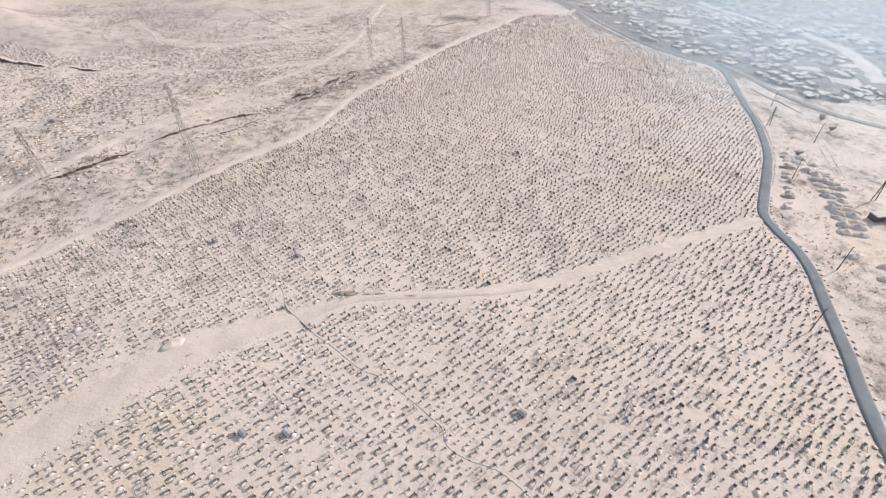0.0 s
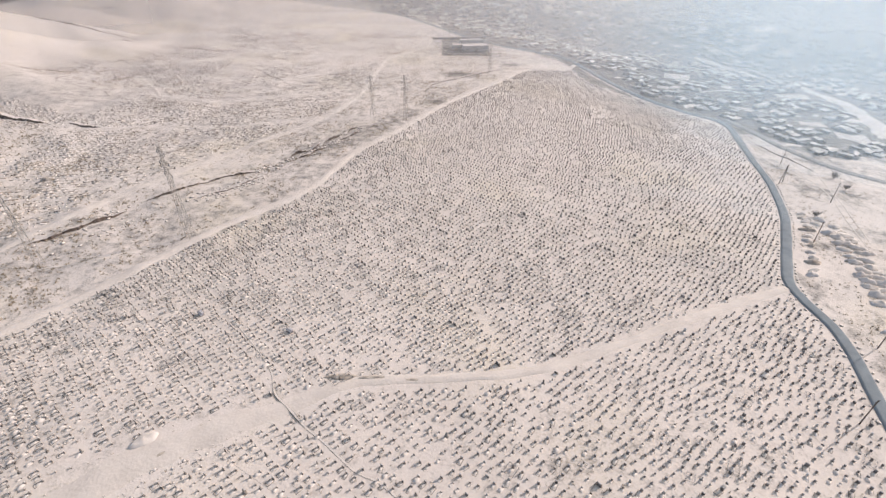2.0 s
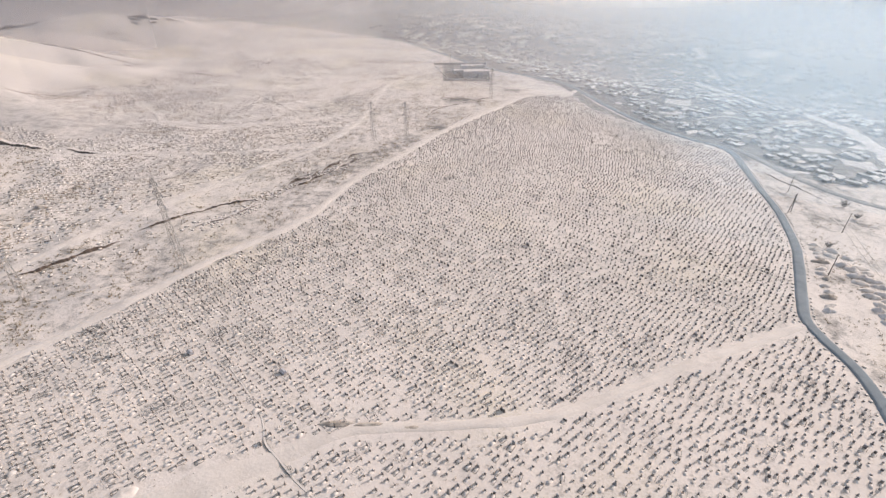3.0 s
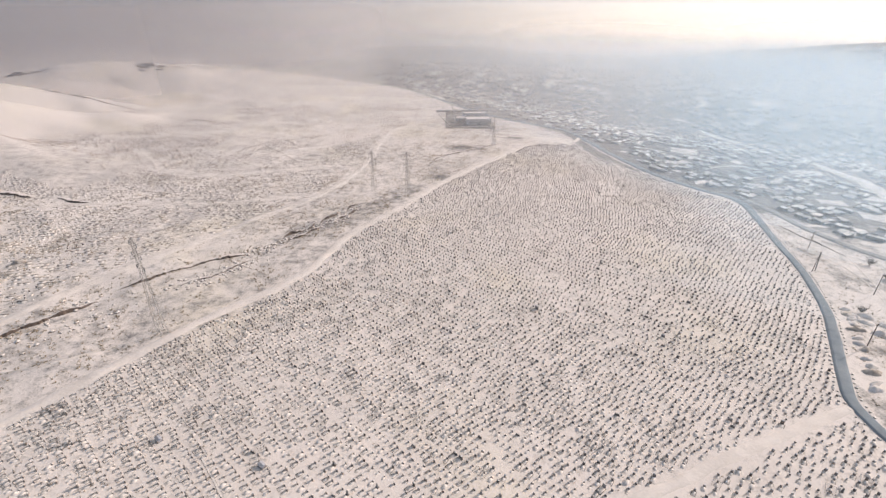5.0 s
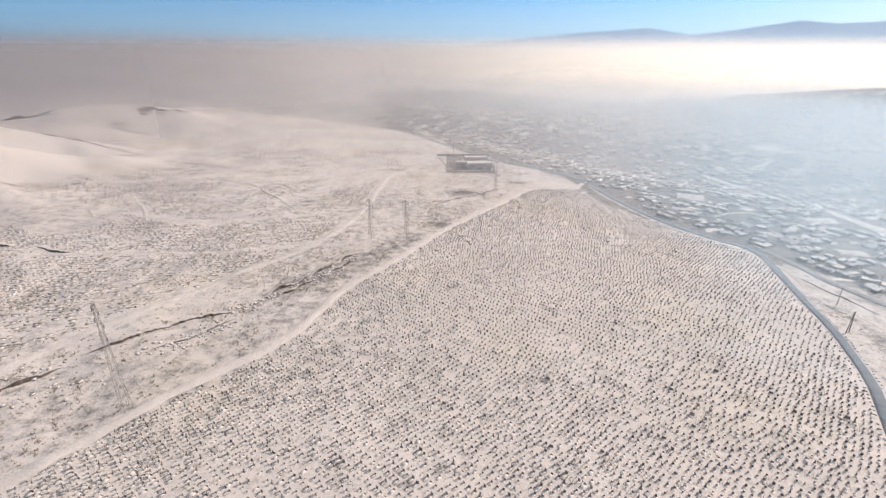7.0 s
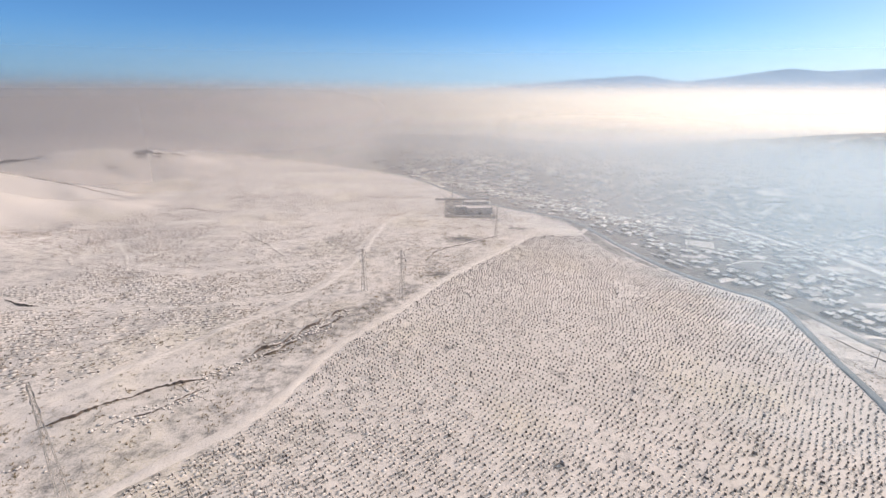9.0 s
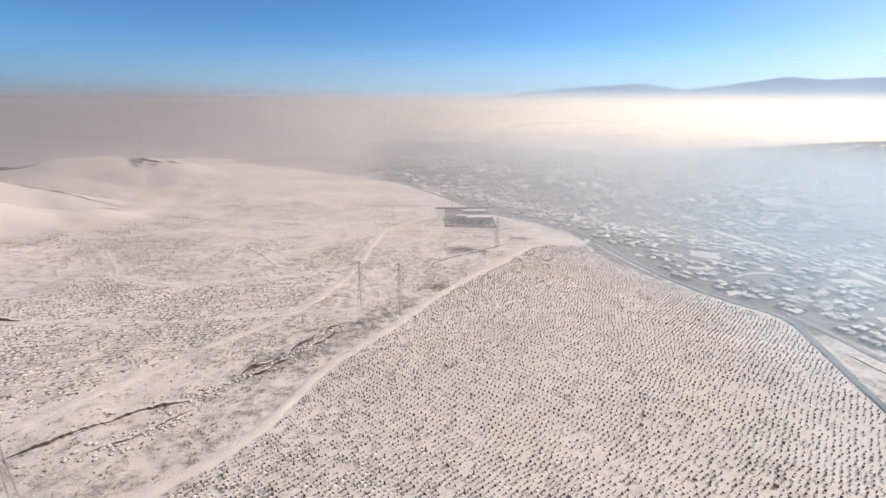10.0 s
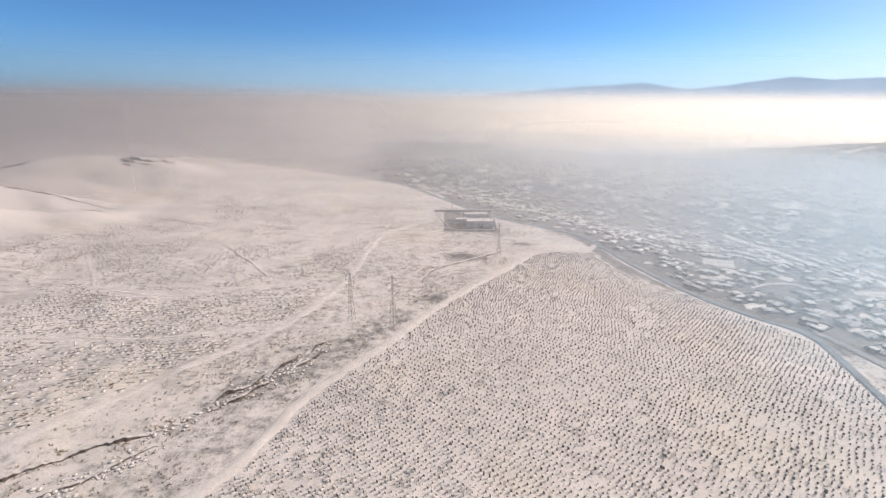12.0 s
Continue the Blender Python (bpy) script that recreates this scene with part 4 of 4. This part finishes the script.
    half = lambda z: 1.25 + (0.5 - 1.25) * min(1.0, z / (0.7 * tall)) if z < 0.7 * tall else 0.5 - 0.22 * (z - 0.7 * tall) / (0.3 * tall)
    corners = ((-1, -1), (1, -1), (1, 1), (-1, 1))
    at = lambda c, z: (c[0] * half(z), c[1] * half(z), z)
    levels = [0, 0.17, 0.32, 0.45, 0.56, 0.64, 0.7, 0.78, 0.86, 0.93, 1.0]
    levels = [v * tall for v in levels]
    for c in corners:
        leg = Shape()
        for a, b in ((0, 0.7 * tall), (0.7 * tall, tall)):
            leg.beam(at(c, a), at(c, b), 0.1)
        leg.box(c[0] * 1.25, c[1] * 1.25, -0.3, 0.6, 0.6, 0.7)
        part("leg", leg, M_STEEL, e)
    for c, d in zip(corners, corners[1:] + corners[:1]):
        br = Shape()
        for a, b in zip(levels, levels[1:]):
            br.beam(at(c, a), at(d, b), 0.042).beam(at(d, a), at(c, b), 0.042).beam(at(c, b), at(d, b), 0.03)
        part("bracing", br, M_STEEL, e)
    for z, r in ((0.72 * tall, 2.2), (0.84 * tall, 2.6), (0.95 * tall, 2.0)):
        for s in (-1, 1):
            arm = Shape()
            for k in (-1, 1):
                arm.beam((s * half(z), k * half(z), z), (s * r, 0, z + 0.2), 0.09)
            arm.beam((0, 0, z + 1.1), (s * r, 0, z + 0.2), 0.08)
            for q in (0.35, 0.7):
                arm.beam((s * r * q, -0.3 * (1 - q), z + 0.1), (s * r * q, 0.3 * (1 - q), z + 0.1), 0.08)
            crossarm = part("crossarm", arm, M_STEEL, e)
            part("insulator", Shape().ring([(0.1, z - 1.3), (0.17, z - 1.1), (0.1, z - 0.9), (0.17, z - 0.6), (0.1, z - 0.3), (0.04, z + 0.2)], 6, s * r, 0), M_IRON, crossarm, "dark hanging insulator string")
    return e


STEEL = "grey steel lattice pylon on snowy steppe"
pylon(-143.5, 150, 28.5, -32, STEEL)
pylon(-96.5, 165.8, 36.5, -32, STEEL)
pylon(-44.4, 313, 24.5, -32, STEEL)
pylon(-22.8, 302, 27.5, -32, STEEL)
pylon(40.6, 437, 25, -35, "tall grey steel lattice pylon beside the compound track")


def pole(x, y, tall, lean, label):
    """A tarred wooden pole on a concrete stub, with a short arm."""
    e = tagged(new("utility_pole"), label, "utility pole", "wooden utility poles")
    e.matrix_basis = pose(x, y, height(x, y) - 0.4, 0, lean, 20)
    part("pole", Shape().ring([(0.16, 0), (0.14, tall * 0.5), (0.11, tall)], 8), M_WOOD, e)
    part("stub", Shape().box(0.24, 0, 0, 0.2, 0.22, 2.4, 0, 0, 0.9), M_STONE, e, "concrete stub")
    part("arm", Shape().beam((-0.8, 0, tall - 0.5), (0.8, 0, tall - 0.5), 0.12), M_WOOD, e)
    for s in (-0.7, 0, 0.7):
        part("insulator", Shape().ring([(0.04, tall - 0.45), (0.07, tall - 0.3), (0.03, tall - 0.15)], 6, s, 0), M_IRON, e)


def a_pole(x, y, tall, turn, label):
    """Two poles leaning together at the top, tied with a cross rail."""
    e = tagged(new("utility_pole"), label, "utility pole", "wooden utility poles")
    e.matrix_basis = pose(x, y, height(x, y) - 0.4, 0, 0, turn)
    for s in (-1, 1):
        part("pole", Shape().beam((s * 1.2, 0, 0), (s * 0.1, 0, tall), 0.26), M_WOOD, e)
    part("tie_rail", Shape().beam((-0.75, 0, tall * 0.4), (0.75, 0, tall * 0.4), 0.16), M_WOOD, e)
    part("arm", Shape().beam((-0.9, 0, tall - 0.4), (0.9, 0, tall - 0.4), 0.14), M_WOOD, e)


POLE = "dark wooden utility pole on a snowy slope"
for px, py, h, lean in ((119.6, 105.8, 9.5, 1), (139, 162, 9.5, -1), (170, 197, 10, 1), (176, 243, 9, 0), (96, 81, 9, 1), (207, 258, 9, 0)):
    pole(px, py, h, lean, POLE)
a_pole(161, 147, 10, 15, "dark wooden pole with a leaning brace on snow")
a_pole(160, 217, 10, 25, "dark wooden pole with a leaning brace beside the road")


# ---- the slope beyond the road ----
def heap(x, y, l, w, h, turn, seed, bare=0):
    """A dumped heap of earth under snow."""
    sh = Shape()
    n, rings = 18, 6
    for k in range(rings + 1):
        s = k / rings
        for i in range(n):
            a = 2 * math.pi * i / n
            r = (1 - s) * (1 + 0.45 * noise.noise(Vector((1.6 * math.cos(a), 1.6 * math.sin(a), seed))))
            px, py = l / 2 * r * math.cos(a), w / 2 * r * math.sin(a)
            z = h * (1 - (1 - s) ** 2) * (1 + 0.6 * noise.noise(Vector((0.6 * px, 0.6 * py, seed)))) - (0.4 if k == 0 else 0)
            sh.v.append((px, py, z))
    for k in range(rings):
        sh.f += [(k * n + i, k * n + (i + 1) % n, (k + 1) * n + (i + 1) % n, (k + 1) * n + i) for i in range(n)]
    sh.m = [0] * len(sh.f)
    ob = new("earth_mound", sh.mesh("earth_mound", M_DIRTY if bare else M_HEAP, True))
    ob.matrix_basis = pose(x, y, height(x, y), 0, 0, turn)
    tagged(ob, "snow-covered mound of dumped earth on a slope", "earth mound", "dumped earth mounds")


rng = random.Random(31)
TIP = ((155, 181), (155.5, 170), (152.5, 156), (148.5, 144), (144.5, 133), (141, 126))   # spoil tipped load by load along the slope
for i, p in enumerate(smoothed(TIP, 3.9)):
    for k in range(2):
        heap(p.x - 5 + 4.4 * k + rng.uniform(-1.2, 1.2), p.y - 1.5 * k + rng.uniform(-1.3, 1.3), rng.uniform(5, 8), rng.uniform(2.8, 4.2), rng.uniform(0.8, 1.5), rng.uniform(-45, 0), i + 20 * k)
ROADSIDE = ((146, 186), (141, 175), (136, 166), (130, 156), (126, 148), (121, 141))
for i, p in enumerate(smoothed(ROADSIDE, 3.6)):
    heap(p.x + 3.4 + rng.uniform(-0.6, 1.5), p.y + rng.uniform(-1, 1), rng.uniform(4, 7), rng.uniform(2, 3.4), rng.uniform(0.6, 1.2), rng.uniform(-30, 30), i + 90, i % 3 == 1)
for i in range(5):
    heap(132 + rng.uniform(-3, 5), 112 - 5 * i + rng.uniform(-1, 1), rng.uniform(7, 9), rng.uniform(3, 4), rng.uniform(0.8, 1.2), rng.uniform(-10, 20), i + 50)
heap(-187, 217.5, 6, 3.5, 1.3, 20, 75, 1)
heap(-181.5, 201, 5, 3, 1.1, 60, 76, 1)
heap(-69, 78, 6, 4, 0.7, 35, 71)
heap(-63.5, 74.5, 3, 1.6, 0.3, 35, 72, 2)
heap(-27, 96, 9, 2.2, 0.5, 2, 73, 3)
heap(-19, 95.6, 8, 1.9, 0.4, 2, 74, 3)
heap(-9, 94.6, 10, 1.5, 0.3, 2, 77, 3)


def shed(x, y, l, w, h, turn, label):
    e = tagged(new("shed"), label, "shed")
    e.matrix_basis = pose(x, y, height(x, y) - 0.2, 0, 0, turn)
    part("wall", Shape().box(0, 0, 0, l, w, h), M_WOOD, e)
    part("roof", Shape().box(0, 0, h, l + 0.4, w + 0.4, 0.25, 0, 0, 0.97), M_SNOW, e, "flat snowy roof")
    part("door", Shape().box(0, -w / 2 - 0.03, 0.1, 1.2, 0.1, 2.0), M_IRON, e)


shed(154, 134, 8, 3.2, 2.6, 8, "low dark flat-roofed shed on snow")


def bush(x, y, r, seed):
    """A bare bush of thin twigs."""
    g = random.Random(seed)
    e = tagged(new("bush"), "bare brown-grey bush standing in snow", "bush", "bare bushes")
    e.matrix_basis = pose(x, y, height(x, y) - 0.1)
    trunk, twigs = Shape(), Shape()
    for _ in range(7):
        a = g.uniform(0, 6.28)
        q = Vector((0.5 * r * math.cos(a), 0.5 * r * math.sin(a), r * g.uniform(0.7, 1.1)))
        trunk.beam((0, 0, 0), q, 0.07)
        for _ in range(16):
            b, c = g.uniform(0, 6.28), g.uniform(0.2, 1.0)
            p = q * c
            twigs.beam(p, p + Vector((0.55 * r * math.cos(b), 0.55 * r * math.sin(b), r * g.uniform(0.1, 0.6))), 0.045)
    part("stems", trunk, M_WOOD, e)
    part("crown", twigs, M_WOOD, e)


for i, (bx, by, br) in enumerate(((154, 183.5, 2.2), (191.5, 225, 2.6), (188, 212, 2.2))):
    bush(bx, by, br, i)


# ---- walled compound ----
def make_compound():
    z = height(20, 550)
    c = [(-10, 578), (5, 512), (44, 509), (48, 580)]
    e = tagged(new("yard_wall"), "long brown brick wall round a snowy yard", "wall")
    for (ax, ay), (bx, by) in zip(c, c[1:] + c[:1]):
        l, a = math.hypot(bx - ax, by - ay), math.atan2(by - ay, bx - ax)
        h = 2.0 if ay > 570 and by > 570 else 0.5   # the far side stands higher
        part("wall_panel", Shape().box((ax + bx) / 2, (ay + by) / 2, z - 1.5, l, 0.4, 1.5 + h, 0, a), M_BRICK, e)
        part("coping", Shape().box((ax + bx) / 2, (ay + by) / 2, z + h, l, 0.55, 0.2, 0, a), M_SOOTY, e, "snow-topped coping")

    def block(x, y, l, w, h, turn, label):
        b = tagged(new("building"), label, "building")
        b.matrix_basis = pose(x, y, z - 0.5, 0, 0, turn)
        part("wall", Shape().box(0, 0, -1, l, w, h + 1), M_CONCRETE, b)
        roof = part("roof", Shape().box(0, 0, h, l - 0.5, w - 0.5, 0.3), M_SNOW, b, "flat snow-covered roof")
        for s in (-1, 1):
            part("parapet", Shape().box(0, s * (w / 2 - 0.1), h, l, 0.3, 0.8), M_CONCRETE, roof)
            part("parapet", Shape().box(s * (l / 2 - 0.1), 0, h, 0.3, w - 0.5, 0.8), M_CONCRETE, roof)
        for i in range(int(l // 11)):
            win = part("window", Shape().box(-l / 2 + 4 + 10 * i, -w / 2 - 0.02, h * 0.45, 1.3, 0.12, 1.1), M_GLASS, b)
            part("sill", Shape().box(-l / 2 + 4 + 10 * i, -w / 2 - 0.1, h * 0.45 - 0.15, 1.9, 0.25, 0.12), M_STONE, win)
        part("door", Shape().box(0.2, -w / 2 - 0.03, 0, 1.6, 0.14, 2.2), M_IRON, b)

    block(33, 526, 25, 13, 5.6, 5, "grey flat-roofed building with snowy roof in the yard")
    block(17, 538, 13, 9, 3.6, 5, "low grey yard building with snowy roof")
    block(31, 556, 24, 9, 4.5, 5, "low grey yard building with snowy roof")
    m = tagged(new("mast"), "thin grey steel mast standing in the walled yard", "mast")
    m.matrix_basis = pose(8, 566, z - 0.5)
    part("shaft", Shape().ring([(0.35, 0), (0.25, 12), (0.12, 24)], 8), M_STEEL, m)
    part("lamp_head", Shape().box(0, 0, 23.6, 1.6, 0.4, 0.5), M_STEEL, m)


make_compound()


# ---- larger tombs ----
def tomb(x, y, turn):
    """A small house-shaped tomb with a painted roof."""
    e = tagged(new("tomb"), "small house-shaped tomb with blue-grey painted roof", "tomb", "house-shaped tombs")
    e.matrix_basis = pose(x, y, height(x, y) - 0.1, 0, 0, turn) @ Matrix.Scale(0.8, 4)
    part("plinth", Shape().box(0, 0, 0, 2.4, 1.7, 0.3), M_STONE, e)
    part("body", Shape().box(0, 0, 0.3, 2.0, 1.3, 0.9), M_BLUE, e)
    for s in (-1, 1):
        r = Shape()
        vs = [(a, b, c + d) for d in (0, 0.08) for a, b, c in ((-1.15, s * 0.8, 1.1), (1.15, s * 0.8, 1.1), (1.15, 0, 1.32), (-1.15, 0, 1.32))]
        r.add(vs, [(0, 1, 2, 3), (4, 5, 6, 7), (0, 1, 5, 4), (1, 2, 6, 5), (3, 0, 4, 7)])
        part("roof_slope", r, M_BLUE, e)
    part("gable", Shape().plate([(-1.0, 1.2), (1.0, 1.2), (1.0, 1.25), (-1.0, 1.25)], -0.6, 0.6), M_BLUE, e)


for tx, ty, ta in ((-43, 53, -40), (-33.5, 53, -38), (17.5, 57, -42), (-74, 121, -40), (-45, 113, -38)):
    tomb(tx, ty, ta)


# ---- the town of fenced yards ----
T_MATS = [M_WALL, M_SOOTY, M_WOOD, M_FELT, M_GLASS, M_IRON, M_ROOF, M_SNOW, M_FENCE]


def house_parts(l, w, h, rise, bare=False):
    wall = Shape().box(0, 0, -1.5, l, w, h + 1.5, 0)
    wall.add([(-l / 2, -w / 2, h), (-l / 2, w / 2, h), (-l / 2, 0, h + rise), (l / 2, -w / 2, h), (l / 2, w / 2, h), (l / 2, 0, h + rise)], [(1, 0, 2), (3, 4, 5)], 0)
    o, t = 0.45, 0.22
    k = rise / (w / 2)
    out = [("wall", wall)]
    for s in (-1, 1):
        r = Shape()
        y, z = s * (w / 2 + o), h - k * o
        vs = [(x, yy, zz + d) for d in (0, t) for x, yy, zz in ((-l / 2 - o, y, z), (l / 2 + o, y, z), (l / 2 + o, 0, h + rise), (-l / 2 - o, 0, h + rise))]
        r.add(vs, [(0, 1, 2, 3), (4, 5, 6, 7), (0, 1, 5, 4), (1, 2, 6, 5), (2, 3, 7, 6), (3, 0, 4, 7)], 6 if bare else 1)
        out.append(("roof_slope", r))
    out.append(("chimney", Shape().box(l * 0.2, w * 0.1, h + rise * 0.5, 0.6, 0.6, rise * 0.5 + 0.9, 0)))
    for i in (-1, 1):
        out.append(("window", Shape().box(i * l * 0.28, -w / 2 - 0.02, 1.0, 1.1, 0.1, 1.1, 4)))
    out.append(("door", Shape().box(0, -w / 2 - 0.02, 0, 0.9, 0.1, 2.0, 5)))
    return out


def shed_parts(l, w, h):
    return [("wall", Shape().box(0, 0, -1.0, l, w, h + 1.0, 2)), ("roof", Shape().box(0, 0, h, l + 0.3, w + 0.3, 0.22, 1, 0, 0.94)), ("door", Shape().box(0, -w / 2 - 0.03, 0, 0.9, 0.1, 1.7, 5))]


def tent_parts():
    return [("wall", Shape().ring([(3.0, -0.6), (3.05, 0.2), (3.0, 1.7)], 16, 0, 0, 3)), ("roof", Shape().ring([(3.1, 1.65), (1.6, 2.4), (0.5, 2.75)], 16, 0, 0, 1)), ("crown", Shape().ring([(0.5, 2.7), (0.45, 2.9)], 10, 0, 0, 2)), ("stove_pipe", Shape().ring([(0.09, 2.6), (0.09, 3.9)], 6, 0.3, 0, 5)), ("door", Shape().box(0, -3.02, 0, 0.9, 0.12, 1.6, 5))]


def fence_parts(l, w, snow=False):
    out = [("yard_snow", Shape().box(0, 0, -0.6, l - 0.6, w - 0.6, 0.72, 7))] if snow else []
    for x, y, sx, sy in ((0, -w / 2, l, 0.12), (0, w / 2, l, 0.12), (-l / 2, 0, 0.12, w - 0.2), (l / 2, 0, 0.12, w - 0.2)):
        out.append(("board_panel", Shape().box(x, y, -1.2, sx, sy, 2.1, 8)))
    return out


def make_town():
    rng = random.Random(77)
    kinds = [(house_parts(7, 5.2, 2.5, 1.5), "house", "plastered house with a snow-covered pitched roof"),
             (house_parts(8, 6, 4.6, 1.9), "house", "two-storey plastered house with snowy pitched roof"),
             (house_parts(5.5, 4.4, 2.3, 1.1), "house", "small plastered house with snow-covered roof"),
             (house_parts(7.5, 5.5, 2.7, 1.7, True), "house", "plastered house with a bare sheet-metal roof"),
             (tent_parts(), "felt_tent", "round white felt tent with snowy roof"),
             (shed_parts(3.4, 2.4, 1.9), "shed", "small board shed with flat snowy roof"),
             (shed_parts(5.2, 2.2, 1.7), "shed", "long low board shed with flat snowy roof")]
    fences = [(fence_parts(11.5, 9.5), "yard_fence", "grey board fence round a snowy yard"), (fence_parts(10, 11), "yard_fence", "grey board fence round a snowy yard"), (fence_parts(13, 10.5), "yard_fence", "grey board fence round a wide snowy yard"), (fence_parts(12, 10, True), "yard_fence", "grey board fence round a smooth white yard")]
    a, b = Vector((-0.46, 0.89)), Vector((0.89, 0.46))
    spots = []
    for i in range(-44, 112):
        for j in range(-26, 84):
            p = Vector((190, 300)) + a * (i * 12.3 + (4 if i % 3 == 0 else 0)) + b * (j * 10.4 + 4 * (j // 2)) + Vector((rng.uniform(-6, 6), rng.uniform(-6, 6)))
            x, y = p
            d = math.hypot(x, y - 60)
            az = math.degrees(math.atan2(x, y - 60))
            if y < 250 or d > (1050 if az > 22 else 880) or not -9 + rng.uniform(0, 9) < az < 56 or x - lerp_list(y, EDGE) < 2 or x < lerp_list(y, ROAD_FAR) and y < 640 or away(x, y, ROAD) < 10 or away(x, y, ROAD_EAST) < 10 or away(x, y, STREET) < 11 or away(x, y, DRIVE) < 7 or any(away(x, y, lot[:2]) < lot[2] / 2 + 2 for lot in LOTS):
                continue
            if y < 760 and away(x, y, SNOW_LANE) < 10 or rng.random() < (0.03 if d < 420 else 0.12 + 0.25 * sstep(450, 700, d)) + 0.4 * max(0.0, lumps(x, y, 110, 2)):
                continue
            spots.append((d, x, y))
    spots.sort()
    pieces = [one(k[0]) for k in kinds] + [one(k[0]) for k in fences]
    rest, made = [], {}
    turn = math.degrees(math.atan2(b.y, b.x))

    def put(k, m, near):
        if not near:
            rest.append((k, m))
            return
        parts, name, label = (kinds + fences)[k]
        if k in made:
            copy_thing(made[k], m @ Matrix.Diagonal((*(1 / v for v in made[k].scale), 1)))
        else:
            made[k] = thing(name, parts, T_MATS, label, name.replace("_", " "), ("houses of the town" if k < 5 else "sheds of the town") if k < 7 else "yard fences of the town")
            made[k].matrix_basis = m

    for n, (d, x, y) in enumerate(spots):
        near = n < 150
        f = turn + rng.gauss(0, 11) + 40 * lumps(x, y, 160, 1)
        yard = rng.choice((0, 1, 2, 0, 3))
        put(7 + yard, pose(x, y, height(x, y), 0, 0, f) @ Matrix.Diagonal((rng.uniform(0.7, 1.1), rng.uniform(0.7, 1.05), 1, 1)), near)
        for _ in range(rng.choice((1, 2, 2, 3))):
            ox, oy = Matrix.Rotation(radians(f), 2) @ Vector((rng.choice((-4.6, 4.4)) + rng.uniform(-0.8, 0.8), rng.uniform(-4, 4)))
            put(rng.choice((5, 6)), pose(x + ox, y + oy, height(x + ox, y + oy), 0, 0, f + rng.choice((0, 90))), near)
        for q in range(rng.choice((1, 1, 1, 2))):
            ox, oy = Matrix.Rotation(radians(f), 2) @ Vector(((-2.6, 2.8)[q] + rng.uniform(-0.6, 0.6), rng.uniform(-1.8, 1.8)))
            k = rng.choices(range(5), (30, 8, 28, 18, 16))[0]
            put(k, pose(x + ox, y + oy, height(x + ox, y + oy), 0, 0, f + rng.choice((0, 90, 180, 270))) @ Matrix.Diagonal((rng.uniform(0.65, 0.95), rng.uniform(0.65, 0.9), rng.uniform(0.34, 0.52), 1)), near)
    drifts = []
    for _ in range(7):   # flat snow lying in lanes and corners of yards
        turns = sorted(rng.uniform(0, 2 * math.pi) for _ in range(7))
        ring = [(rng.uniform(2.0, 4.2) * math.cos(q) * 1.5, rng.uniform(2.0, 4.2) * math.sin(q)) for q in turns]
        drifts.append(Shape().add([(*q, 0.0) for q in ring] + [(0, 0, 0.35)], [(i, (i + 1) % 7, 7) for i in range(7)], 7))
    patches = []
    for d, x, y in spots:
        for _ in range(rng.choice((0, 1, 1) if d < 420 or d > 560 else (0, 0, 1))):
            px, py = x + rng.uniform(-11, 11), y + rng.uniform(-11, 11)
            if away(px, py, ROAD) < 12 or away(px, py, ROAD_EAST) < 9:
                continue
            tip = Vector((height(px - 3, py) - height(px + 3, py), height(px, py - 3) - height(px, py + 3), 6.0)).to_track_quat("Z", "Y").to_matrix().to_4x4()
            patches.append((rng.randrange(7), Matrix.Translation((px, py, height(px, py) + 0.12)) @ tip @ Matrix.Rotation(radians(turn) + rng.gauss(0, 0.3), 4, "Z") @ Matrix.Scale(rng.uniform(0.6, 1.9) * (1 + 0.8 * sstep(450, 800, d)), 4)))
    joined("snow_drifts", drifts, patches, T_MATS, "flat white snow lying between fenced yards", "snow")
    joined("town_houses", pieces, rest, T_MATS, "crowded fenced yards and snow-roofed houses in smoke", "town")


make_town()
